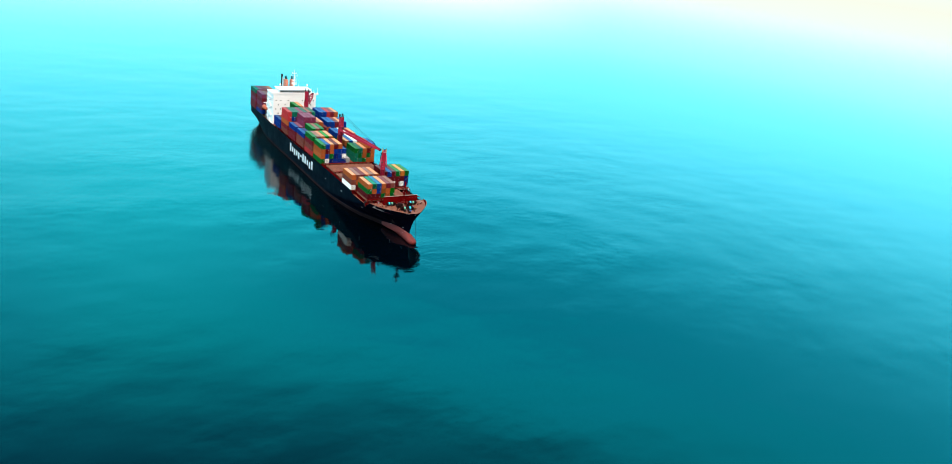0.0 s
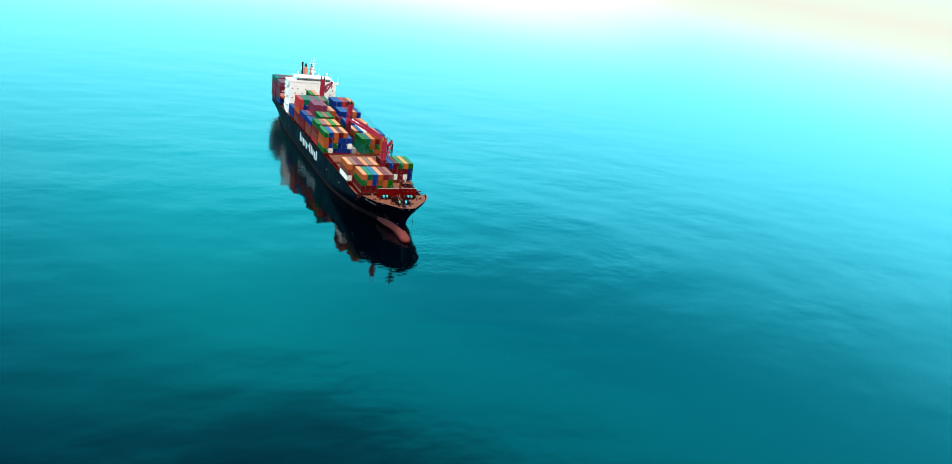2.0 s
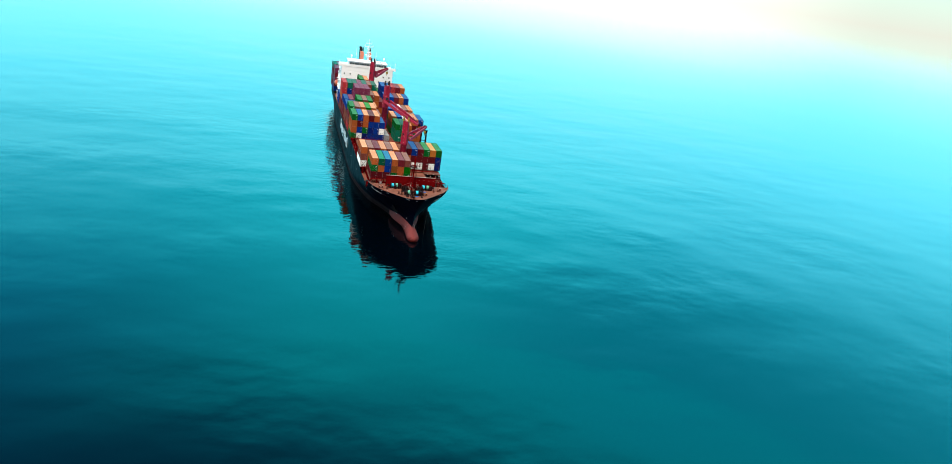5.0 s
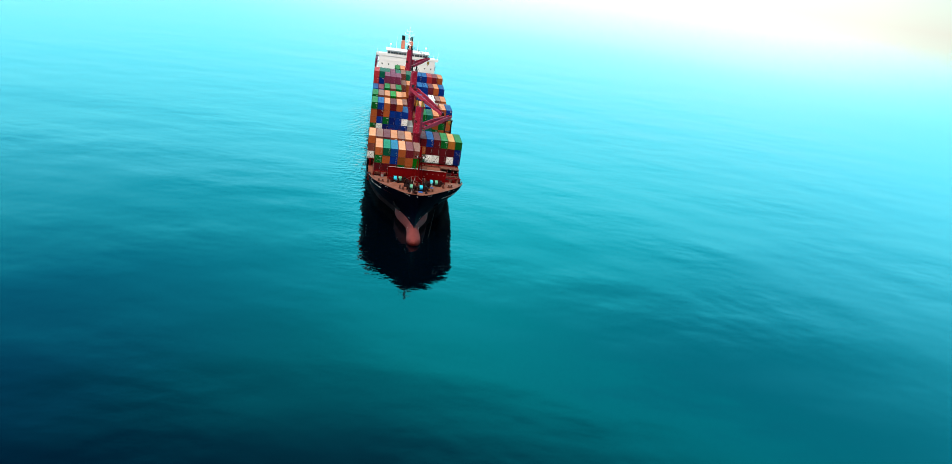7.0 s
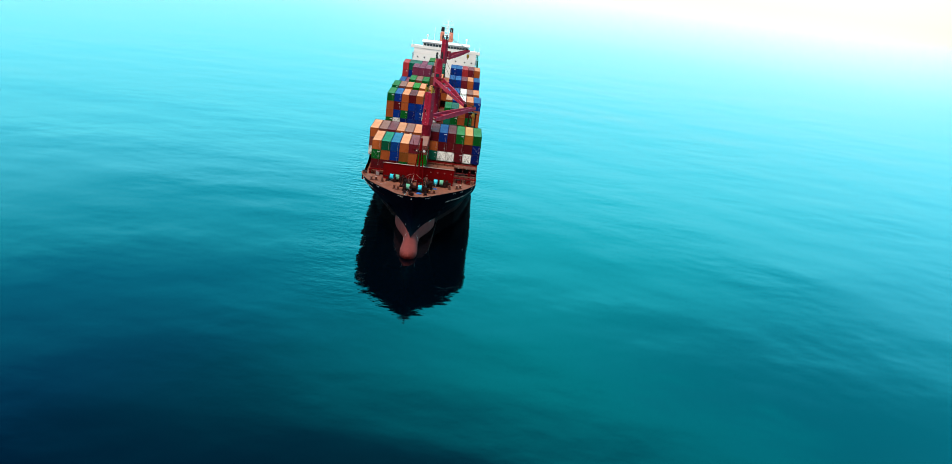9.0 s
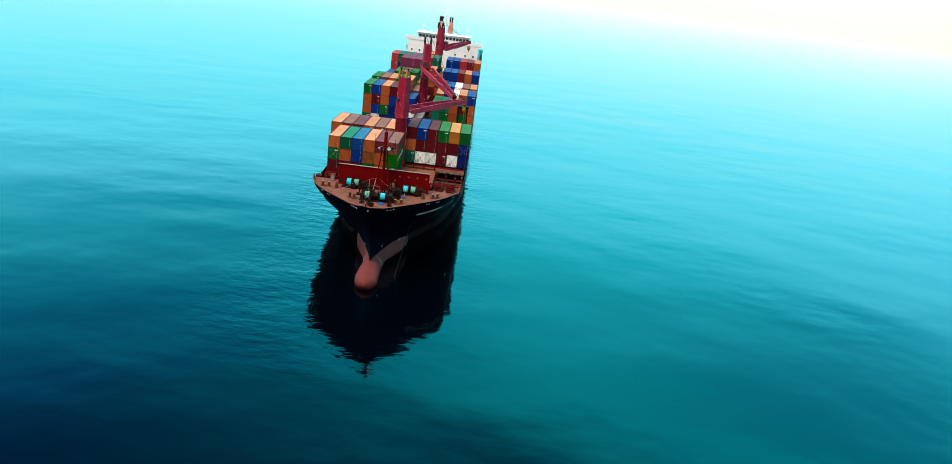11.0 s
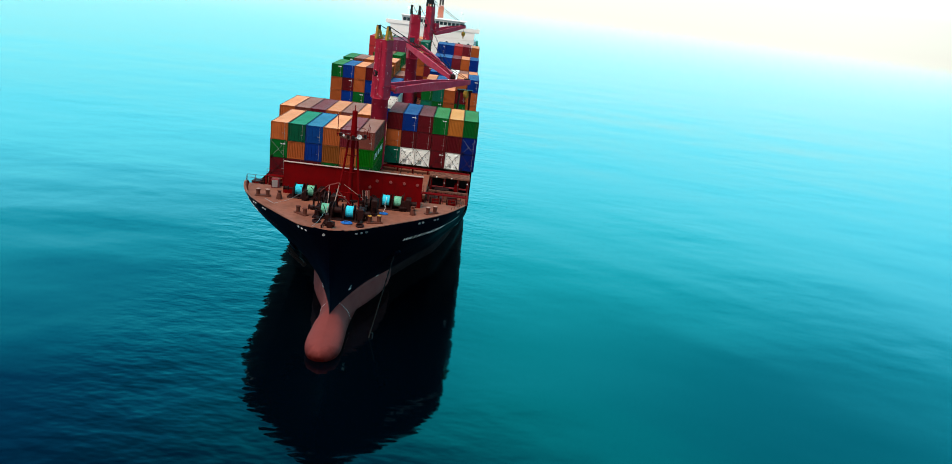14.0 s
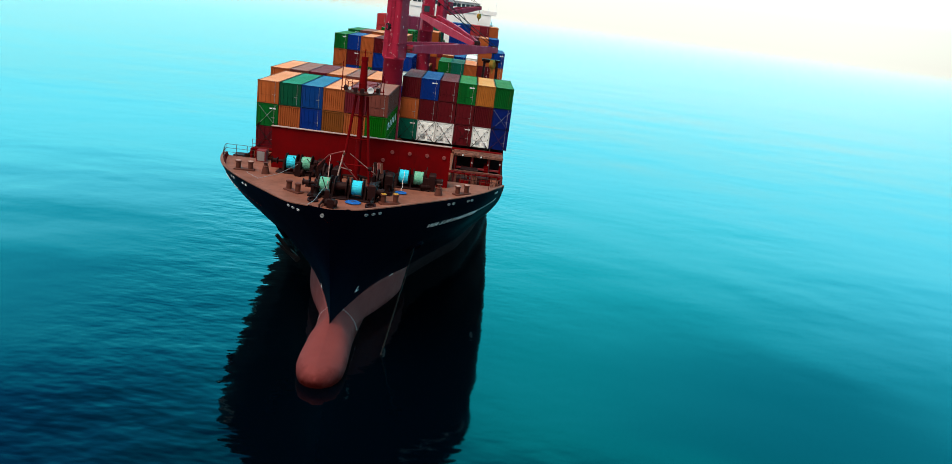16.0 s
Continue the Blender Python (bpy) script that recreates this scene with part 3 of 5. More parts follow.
def container(key, height, doors_front, mark):
    """One container, 12.19 m long, its front end at y = 0, its base at z = 0, centred on x = 0."""
    tint, h, w = PAINTS[key], height, WIDE / 2
    kind = "refrigerated container" if key == "w" else "shipping container"
    c = thing("shipping_container", f"{TINT[key][0]} steel {kind}, corrugated, weathered, in a stack", "container")
    fr = Shape()
    for x in (-w, w - 0.16):
        for y in (0, LONG - 0.16):
            fr.box(x, x + 0.16, y, y + 0.16, 0.1, h - 0.1)
            fr.box(x - 0.012, x + 0.172, y - 0.012, y + 0.19, 0, 0.12)
            fr.box(x - 0.012, x + 0.172, y - 0.012, y + 0.19, h - 0.12, h)
        for z, t in ((0.03, 0.14), (h - 0.13, 0.1)):
            fr.box(x + 0.02, x + 0.14, 0.16, LONG - 0.16, z, z + t)
    for y in (0.02, LONG - 0.14):
        fr.box(-w + 0.16, w - 0.16, y, y + 0.12, 0.03, 0.19)
        fr.box(-w + 0.16, w - 0.16, y, y + 0.12, h - 0.15, h - 0.03)
    fr.box(-w + 0.1, w - 0.1, 0.1, LONG - 0.1, 0.1, 0.16)
    part("frame", fr, FRAMES[key], c)
    side = corrugated(LONG - 0.3, h - 0.28, 40, 0.045)
    part("side_panel", moved(side, Matrix.Translation((-w + 0.03, LONG - 0.15, 0.16)) @ Matrix.Rotation(radians(-90), 4, "Z")), tint, c)
    part("side_panel", moved(side, Matrix.Translation((w - 0.03, 0.15, 0.16)) @ Matrix.Rotation(radians(90), 4, "Z")), tint, c)
    roof = corrugated(LONG - 0.2, WIDE - 0.2, 34, 0.025)
    part("roof", moved(roof, Matrix.Translation((-w + 0.1, 0.1, h - 0.045)) @ Matrix(((0, 0, 1, 0), (1, 0, 0, 0), (0, -1, 0, 0), (0, 0, 0, 1)))), ROOFS[key], c, "roof, paler than the sides")
    ends = ((0.0, doors_front, 1), (LONG, not doors_front, -1))
    for y, doors, sgn in ends:
        m = Matrix.Translation((0, y, 0)) @ Matrix.Rotation(0 if sgn > 0 else math.pi, 4, "Z")
        if not doors:
            part("end_panel", moved(corrugated(WIDE - 0.3, h - 0.3, 9, 0.06), m @ Matrix.Translation((-w + 0.15, 0.045, 0.17))), tint, c)
            continue
        if key == "w" and sgn > 0:
            part("end_panel", moved(Shape().box(-w + 0.16, w - 0.16, 0.1, 0.16, 0.18, h - 0.16), m), tint, c, "white insulated end wall")
            unit = part("cooling_unit", moved(Shape().slab(-w + 0.25, w - 0.25, 0.02, 0.1, 0.95, h - 0.3, 0.02), m), tint, c, "white cooling unit front")
            part("control_box", moved(Shape().slab(0.25, w - 0.34, -0.01, 0.1, 0.35, 0.8, 0.03), m), MARK, unit, "white control box")
            for fx in (-0.42, 0.42):
                part("fan_grille", moved(Shape().lathe((fx, 0.02, h - 0.72), (0, -1, 0), [(0, 0.2), (0.03, 0.2), (0.03, 0.17), (0.01, 0.17)], 12), m), tint, unit, "round white fan ring")
                for k_ in range(4):
                    part("grille_gap", moved(Shape().box(fx - 0.11, fx + 0.11, 0.005, 0.02, h - 0.84 + k_ * 0.075, h - 0.815 + k_ * 0.075), m), BLACK, unit, "dark gap of a fan grille")
            for i in range(4):
                part("slot", moved(Shape().box(-0.7, -0.05, 0.0, 0.03, 0.36 + i * 0.13, 0.4 + i * 0.13), m), BLACK, unit, "dark vent slot")
            for fx, fz in ((-0.95, 0.5), (0.98, 1.2), (-0.9, 1.7), (0.9, 2.2), (0.1, 1.45), (-0.5, 1.25), (0.55, 1.6), (0.6, 0.62), (-0.98, 2.2)):
                part("latch", moved(Shape().box(fx - 0.05, fx + 0.05, -0.01, 0.03, fz - 0.07, fz + 0.07), m), BLACK, unit, "small dark latch")
            continue
        for sx in (-1, 1):
            d = part("door", moved(Shape().box(0.0, w - 0.17, 0.04, 0.09, 0.18, h - 0.16), m @ Matrix.Translation((0 if sx > 0 else -(w - 0.17), 0, 0))), tint, c)
            for x in (0.28, 0.78):
                bar = Shape().rod((sx * x, 0.015, 0.14), (sx * x, 0.015, h - 0.13), 0.02, 5)
                bar.box(sx * x - 0.05, sx * x + 0.05, -0.005, 0.03, 0.95, 1.1).box(min(sx * x, sx * (x - 0.3)), max(sx * x, sx * (x - 0.3)), -0.005, 0.015, 1.0, 1.04)
                part("lock_bar", moved(bar, m), GREY if sx > 0 and x > 0.5 and key != "w" else tint, d)
    if mark == "plate":
        part("marking", Shape().box(0.25, 0.55, 0.005, 0.02, h - 0.6, h - 0.44).box(0.62, 0.95, 0.005, 0.02, h - 0.6, h - 0.44), MARK, c, "white stencilled marking")
    if mark == "row":
        letters = Shape()
        for i in range(5):
            y = 1.6 + i * 2.0
            for sx in (-1, 1):
                letters.box(sx * (w + 0.004) - 0.008, sx * (w + 0.004) + 0.008, y, y + 0.75, h * 0.35, h * 0.68)
        part("marking", letters, MARK, c, "row of white lettering blocks")
    return c


PROTO = {}


def put_container(key, c, y, z, height, rnd):
    doors = rnd.random() < (0.15 if key in "oOGy" else 0.75)
    mark = "row" if key == "G" else ("plate" if doors and rnd.random() < 0.45 else "")
    if key == "w":
        doors, mark = True, ""
    k = (key, height, doors, mark)
    m = pose(col_x(c) + rnd.uniform(-0.015, 0.015), y + rnd.uniform(-0.03, 0.03), z)
    if k not in PROTO:
        PROTO[k] = container(*k)
        PROTO[k].matrix_basis = m
        ob = PROTO[k]
    else:
        ob = copy_thing(PROTO[k], m)
    return ob


# rows of each stack from the lowest tier up; thirteen places from starboard to port
STACKS = [
    (0, 14.2, 2.59, [".dddgog......", ".gobOoG......", ".osuomn......"]),
    (1, 13.95, 2.69, ["wdndod.......", "nomdno.......", "onmono......."]),
    (1, 14.6, 2.79, [".......twwdwN", ".......oddddN", ".......dbdgyg"]),
    (4, 13.9, 2.79, ["gwNbbbk.ttgoo", "obgNbw..tgogo", "odobbb..gtodo", "gbodo......ob"]),
    (5, 13.9, 2.89, ["rogbmob.gtono", "ngobnmo.ngbon", "mgobnn..obwnn", "gnoGo........"]),
    (6, 14.3, 2.92, ["ndogbn..bonob", "nbgonm..gnobn", "bNgngo..bbwno", "..gng........"]),
    (7, 13.95, 2.98, ["mnobgnm.onbgm", "mbnognmonbmob", "bpppnpomobmob", "..pppno.bbmob", "..ppp........"]),
    (8, 13.85, 2.9, ["nonbgmnobngmo", "mobnmgobnmrob", "ompnbgtonbmro", "rbpptnt.bbrmo", "rttptnt.bbrmo"]),
    (9, 13.85, 2.9, ["bgonmob.gtnob", "bnmgobn.tgbnn", "...bgog.gtt..", "....go.......", "....go......."]),
]
rnd_box = random.Random(11)
LOOSE = []      # containers buried in the stacks or far behind the deckhouse: key, column, y, z, height
for bay, base, h, tiers in STACKS:
    for ti, row in enumerate(tiers):
        for ci, key in enumerate(row):
            z = base + ti * (h + 0.012)
            if key == ".":
                continue
            if bay > 4 and ti < 2 and 0 < ci < 12:
                LOOSE.append((key, ci, bay_y(bay), z, h))
            else:
                tagged(put_container(key, ci, bay_y(bay), z, h, rnd_box), group="container stacks on deck")
AFT = [["bmNob..obnmgt", "mnbon..nbomtb", "pmnob..obnmgt", "mmpno..nbopNt", "pnnbo..obnbNt"], ["mbnom..mobnNg", "mNbon..nobmNt", "pmnbo..obnmNt", "mnmbo..obnbNt", "tpmno..nobbbt"]]
for y, tiers in zip((191.0, 205.4), AFT):
    for ti, row in enumerate(tiers):
        LOOSE += [(key, ci, y, 13.0 + ti * 2.702, 2.69) for ci, key in enumerate(row) if key != "."]


def loose_stack(entries):
    """The buried and far containers in one mesh, each a framed box with recessed walls, in its own colour."""
    keys = sorted({e[0] for e in entries})
    s, slots = Shape(), []
    for key, c, y, z, h in entries:
        x, w, n0 = col_x(c), WIDE / 2, len(s.f)
        s.box(x - w + 0.05, x + w - 0.05, y + 0.05, y + LONG - 0.05, z + 0.05, z + h - 0.04)
        for xx in (x - w, x + w - 0.15):
            for yy in (y, y + LONG - 0.15):
                s.box(xx, xx + 0.15, yy, yy + 0.15, z, z + h)
            s.box(xx, xx + 0.15, y + 0.15, y + LONG - 0.15, z + h - 0.12, z + h)
            s.box(xx, xx + 0.15, y + 0.15, y + LONG - 0.15, z, z + 0.15)
        slots += [keys.index(key)] * (len(s.f) - n0)
    me = s.mesh("stacked_containers", PAINTS[keys[0]])
    for k in keys[1:]:
        me.materials.append(PAINTS[k])
    me.polygons.foreach_set("material_index", slots)
    return tagged(new("stacked_containers", me), "many stacked steel containers in mixed faded colours", "containers", kind="stuff")


loose_stack(LOOSE)

# ---------------------------------------------------------------- deck cranes
def crane(y, z_joint, z_top, tip, pivot_z, head_paint, hook=True):
    c = thing("deck_crane", "tall faded crimson deck crane, jib lowered", "crane", pose(0, y, MAIN), "deck cranes")
    zj, zt = z_joint - MAIN, z_top - MAIN
    ped = Shape().lathe((0, 0, 0), (0, 0, 1), [(0, 1.7), (2.2, 1.5), (2.3, 1.36), (zj - 0.3, 1.3), (zj - 0.25, 1.4), (zj, 1.4)], 20)
    part("pedestal", ped, CRANE, c, "faded crimson round pedestal", True)
    tip = Vector(tip) - Vector((0, y, MAIN))
    ang = math.atan2(tip.y, tip.x)
    r = Matrix.Rotation(ang, 4, "Z")          # local x points along the jib

    def turned(shape):
        return moved(shape, r)

    tower = Shape()
    lo, hi = [(-1.22, -1.2), (1.22, -1.2), (1.22, 1.2), (-1.22, 1.2)], [(-1.0, -1.06), (1.0, -1.06), (1.0, 1.06), (-1.0, 1.06)]

    def oct8(q, ch):
        (x0, y0), (x1, _), (_, y1), _ = q
        return [(x0 + ch, y0), (x1 - ch, y0), (x1, y0 + ch), (x1, y1 - ch), (x1 - ch, y1), (x0 + ch, y1), (x0, y1 - ch), (x0, y0 + ch)]

    tower.v = [(*p, zj) for p in oct8(lo, 0.2)] + [(*p, zt) for p in oct8(hi, 0.18)]
    tower.f = [(k, (k + 1) % 8, 8 + (k + 1) % 8, 8 + k) for k in range(8)] + [tuple(range(8, 16)), tuple(reversed(range(8)))]
    part("tower", turned(tower), CRANE, c, "crimson tower with worn paint")
    z_vent = lerp(zj, zt, 0.42)
    part("vent", Shape().lathe((-0.95, -0.75, z_vent), (-0.75, -0.65, 0), [(-0.2, 0.46), (0.16, 0.46), (0.2, 0.4), (0.2, 0.32), (0.05, 0.3)], 14), BLACK, c, "round dark vent")
    for zz in (0.2, 0.8):
        part("tower_band", turned(Shape().box(-1.26 + 0.2 * zz, 1.26 - 0.2 * zz, -1.26 + 0.12 * zz, 1.26 - 0.12 * zz, lerp(zj, zt, zz), lerp(zj, zt, zz) + 0.09)), CRANE, c)
    lad_ = Shape()
    for sy in (-0.24, 0.24):
        lad_.rod((-1.36, sy, zj + 0.3), (-1.16, sy, zt), 0.035, 5)
    for i in range(16):
        u = (i + 0.5) / 16
        lad_.rod((lerp(-1.36, -1.16, u), -0.24, lerp(zj + 0.3, zt, u)), (lerp(-1.36, -1.16, u), 0.24, lerp(zj + 0.3, zt, u)), 0.025, 4)
    part("ladder", turned(lad_), CRANE, c, "steel ladder up the tower")
    if head_paint is BLACK:
        cab = Shape().slab(1.35, 2.9, -1.75, -0.35, lerp(zj, zt, 0.3), lerp(zj, zt, 0.3) + 2.1, 0.12)
        part("cab", turned(cab), CRANE, c, "operator's cab")
        cw = Shape().box(2.9, 2.93, -1.6, -0.5, lerp(zj, zt, 0.3) + 0.7, lerp(zj, zt, 0.3) + 1.8)
        part("cab_window", turned(cw), GLASS, c, "dark cab window")
    head = Shape()
    for yy in (-0.95, 0.95):
        head.beam((-0.9, yy, zt), (-0.6, yy, zt + 1.9), 0.34, 0.6).beam((0.7, yy, zt), (-0.5, yy, zt + 1.9), 0.2, 0.35).beam((-1.0, yy, zt + 0.05), (0.9, yy, zt + 0.05), 0.22, 0.25)
    part("sheave_frame", turned(head), head_paint, c)
    for yy in (-0.95, 0.95):
        part("sheave", turned(Shape().lathe((-0.55, yy - 0.18, zt + 1.75), (0, 1, 0), [(0, 0.34), (0.1, 0.27), (0.26, 0.27), (0.36, 0.34)], 14)), BLACK, c)
    # jib: two box girders that meet at the tip
    reach = math.hypot(tip.x, tip.y)
    pz, tz_ = pivot_z - MAIN, tip.z
    jib = Shape()
    for yy in (-1, 1):
        a, m_, b = Vector((1.3, yy * 1.75, pz)), Vector((reach * 0.5, yy * 1.25, lerp(pz, tz_, 0.5))), Vector((reach, yy * 0.5, tz_))
        jib.beam(a, m_, 0.35, 0.95, 0.4, 1.5).beam(m_, b, 0.4, 1.5, 0.3, 0.8)
    jb = part("jib", turned(jib), JIB, c, "faded crimson twin-girder jib, lowered")
    for u in (0.12, 0.3, 0.5, 0.7, 0.86, 0.97):
        yy = lerp(1.75, 0.5, u)
        z = lerp(pz, tz_, u)
        part("cross_tie", turned(Shape().beam((lerp(1.3, reach, u), -yy, z), (lerp(1.3, reach, u), yy, z), 0.35, 0.5)), JIB, jb)
    part("pivot", turned(Shape().rod((1.35, -1.95, pz), (1.35, 1.95, pz), 0.26, 12)), PEDESTAL, jb)
    hd = Shape().lathe((reach - 0.2, -0.45, tz_), (0, 1, 0), [(0, 0.62), (0.9, 0.62)], 14)
    part("jib_sheave", turned(hd), RUSTY, jb)
    for yy in (-0.95, -0.75, 0.75, 0.95):
        part("hoist_wire", turned(Shape().rod((-0.4, yy, zt + 2.1), (reach - 0.3, yy * 0.45, tz_ + 0.5), 0.035, 4)), BLACK, c, "dark steel hoist wire")
    if not hook:
        return c
    # hook block under the tip
    hook = Shape().rod((reach, 0, tz_ - 0.4), (reach, 0, tz_ - 2.0), 0.05, 5)
    part("hook_wire", turned(hook), BLACK, c)
    blk = Shape().lathe((reach, -0.4, tz_ - 2.4), (0, 1, 0), [(0, 0.6), (0.1, 0.75), (0.7, 0.75), (0.8, 0.6)], 12).rod((reach, 0, tz_ - 3.0), (reach, 0, tz_ - 3.9), 0.22, 8, 0.12)
    part("hook_block", turned(blk), YELLOW, c, "yellow hook block")
    return c


crane(33.3, 25.3, 34.3, (13.6, 60.3, 26.5), 26.6, YELLOW)
crane(91.7, 27.2, 37.0, (10.6, 60.0, 27.0), 30.0, BLACK, False)
crane(150.1, 28.5, 38.3, (10.6, 168.0, 33.0), 30.5, BLACK)

# jib rest on the port side of the empty hatches
rest = thing("jib_rest", "rust-brown steel trestle that carries the lowered jib", "jib rest", pose(13.3, 61.0, MAIN))
for sx in (-1.3, 1.3):
    for sy in (-1, 1):
        part("leg", Shape().beam((sx, sy * 1.2, 0), (sx * 0.8, sy * 0.5, 13.2), 0.32, 0.32), RUSTY, rest)
for z in (4.5, 9.0, 13.1):
    part("brace", Shape().beam((-1.2, -0.7, z), (1.2, 0.7, z), 0.2, 0.25).beam((-1.2, 0.7, z), (1.2, -0.7, z), 0.2, 0.25), RUSTY, rest)
part("cradle", Shape().box(-1.5, 1.5, -0.8, 0.8, 13.2, 13.55), RUSTY, rest)

# ---------------------------------------------------------------- deckhouse
HY = 172.0
house = thing("deckhouse", "tall white steel deckhouse with a wide navigation bridge", "deckhouse", pose(0, HY, MAIN))
for i in range(7):
    z = i * 2.85
    w = 14.4
    part("storey", Shape().box(-w, w, 0.0, 13.0, z, z + 2.79), WHITE, house)
    part("deck_edge", Shape().box(-w - 0.5, w + 0.5, 1.6, 13.4, z + 2.79, z + 2.85), WHITE, house)
    if i < 6:
        for x in ((-12.6, -9.4, -4.6, 5.2, 9.4, 12.6) if i % 2 else (-11.0, -6.5, 6.8, 11.0)):
            part("window", Shape().box(x - 0.32, x + 0.32, -0.05, 0.02, z + 1.2, z + 1.9), GLASS, house, "small dark square window")
ZB = 7 * 2.85
part("bridge", Shape().slab(-10.6, 10.6, -0.2, 9.0, ZB, ZB + 3.0, 0.08), WHITE, house, "white navigation bridge")
for i in range(15):
    x = lerp(-9.6, 9.6, i / 14)
    part("bridge_window", Shape().box(x - 0.56, x + 0.56, -0.27, -0.15, ZB + 1.35, ZB + 2.35), GLASS, house, "dark bridge window")
part("bridge_wing", Shape().box(-16.0, 16.0, -0.1, 3.2, ZB - 0.12, ZB).box(-16.0, -15.9, -0.1, 3.2, ZB, ZB + 1.15).box(15.9, 16.0, -0.1, 3.2, ZB, ZB + 1.15).box(-16.0, -10.6, -0.15, -0.05, ZB, ZB + 1.15).box(10.6, 16.0, -0.15, -0.05, ZB, ZB + 1.15), WHITE, house)
part("bridge_roof", Shape().slab(-11.2, 11.2, -0.7, 9.4, ZB + 3.0, ZB + 3.2, 0.05), WHITE, house)
part("roof_rail", rail(Shape(), [(-11, -0.5, ZB + 3.2), (11, -0.5, ZB + 3.2)], 1.0, 1.8, 2, 0.03), WHITE, house)
mast = Shape().rod((0, 3, ZB + 3.2), (0, 3, ZB + 10.0), 0.5, 12, 0.32).rod((0, 3, ZB + 10.0), (0, 3, ZB + 15.6), 0.2, 10, 0.1)
for z_, w_ in ((6.2, 1.3), (8.3, 1.0), (10.2, 0.8)):
    mast.slab(-w_, w_, 3 - w_ * 0.8, 3 + w_ * 0.8, ZB + z_, ZB + z_ + 0.14, 0.03)
    rail(mast, [(-w_, 3 - w_ * 0.8, ZB + z_ + 0.14), (w_, 3 - w_ * 0.8, ZB + z_ + 0.14)], 0.9, 0.8, 2, 0.05)
for z_, w_ in ((11.6, 2.2), (13.2, 1.4)):
    mast.beam((-w_, 3, ZB + z_), (w_, 3, ZB + z_), 0.2, 0.2)
    for sx_ in (-1, 1):
        mast.rod((sx_ * w_, 3, ZB + z_), (sx_ * w_, 3, ZB + z_ + 0.9), 0.12, 6)
part("signal_mast", mast, WHITE, house, "white signal mast with yards")
part("radar_scanner", Shape().box(-1.7, 1.7, 2.75, 3.0, ZB + 7.0, ZB + 7.25), WHITE, house)
for x in (-9.0, 9.3):
    dome = Shape().rod((x, 4, ZB + 3.2), (x, 4, ZB + 5.0), 0.1, 6).lathe((x, 4, ZB + 5.0), (0, 0, 1), [(0, 0.25), (0.3, 0.5), (0.8, 0.5), (1.1, 0.2)], 12)
    part("antenna_dome", dome, WHITE, house)
for x, y, hz in ((15.7, 1.2, 4.4), (13.4, 2.4, 2.6), (-15.7, 1.2, 2.8), (-6.0, 8.6, 6.0), (5.2, 8.8, 5.0)):
    z = ZB if abs(x) > 11 else ZB + 3.2
    part("whip_antenna", Shape().rod((x, y, z), (x, y, z + 0.9), 0.12, 8).rod((x, y, z + 0.9), (x, y, z + hz), 0.06, 6, 0.04), WHITE, house)
part("wing_rail", rail(rail(Shape(), [(-15.9, 3.1, ZB), (-10.6, 3.1, ZB)], 1.1, 1.3, 3, 0.04), [(10.6, 3.1, ZB), (15.9, 3.1, ZB)], 1.1, 1.3, 3, 0.04), WHITE, house)
for x in (-15.4, 15.4):
    part("wing_console", Shape().slab(x - 0.35, x + 0.35, 0.3, 0.9, ZB, ZB + 1.25, 0.06), WHITE, house, "white steering console on the bridge wing")
for x in (-2.5, 1.7):
    part("funnel", Shape().slab(x - 0.95, x + 0.95, 10.2, 14.5, ZB - 2.0, ZB + 7.4, 0.3), FUNNEL, house, "orange funnel")
    for dx in (-0.42, 0.42):
        part("exhaust_pipe", Shape().rod((x + dx, 12, ZB + 7.6), (x + dx, 12.4, ZB + 9.6), 0.34, 8), BLACK, house, "black exhaust pipe")
part("roof_mast", Shape().rod((-2.6, 20.5, 0), (-2.6, 20.5, ZB + 8.2), 0.55, 8).rod((-2.6, 20.5, ZB + 8.2), (-2.6, 20.5, ZB + 9.0), 0.7, 8), BLACK, house, "dark aft mast")
for sx in (-1, 1):
    stair = Shape()
    for i in range(6):
        z = i * 2.85
        a, b = (sx * 14.9, 2.0 + (i % 2) * 6, z), (sx * 14.9, 8.0 - (i % 2) * 6, z + 2.85)
        stair.beam(a, b, 0.8, 0.12)
        rail(stair, [a, b], 1.0, 1.5, 2, 0.04)
        rail(stair, [(sx * 14.85, 1.6, z + 2.85), (sx * 14.85, 13.0, z + 2.85)], 1.0, 2.0, 2, 0.04)
    part("outside_stairs", stair, WHITE, house, "white outside stairs and rails")

for sx in (-1, 1):
    lb = thing("lifeboat", "enclosed orange lifeboat hanging beside the deckhouse", "lifeboat", pose(sx * 14.9, 187.6, 18.6))
    part("shell", Shape().lathe((0, -4.0, 0), (0, 1, 0), [(0, 0.2), (0.6, 0.95), (1.8, 1.4), (4, 1.5), (6.2, 1.4), (7.4, 0.95), (8, 0.2)], 16), LIFEBOAT, lb, "", True)
    part("davit", Shape().beam((-sx * 1.7, -3, -7.3), (-sx * 1.7, -3, 2.6), 0.4, 0.4).beam((-sx * 1.7, 3, -7.3), (-sx * 1.7, 3, 2.6), 0.4, 0.4).beam((-sx * 1.7, -3, 2.5), (sx * 0.2, -3, 2.5), 0.3, 0.4).beam((-sx * 1.7, 3, 2.5), (sx * 0.2, 3, 2.5), 0.3, 0.4), WHITE, lb, "white davit arms")
    part("fall_wire", Shape().rod((0, -3, 1.0), (0, -3, 2.5), 0.05, 5).rod((0, 3, 1.0), (0, 3, 2.5), 0.05, 5), BLACK, lb)

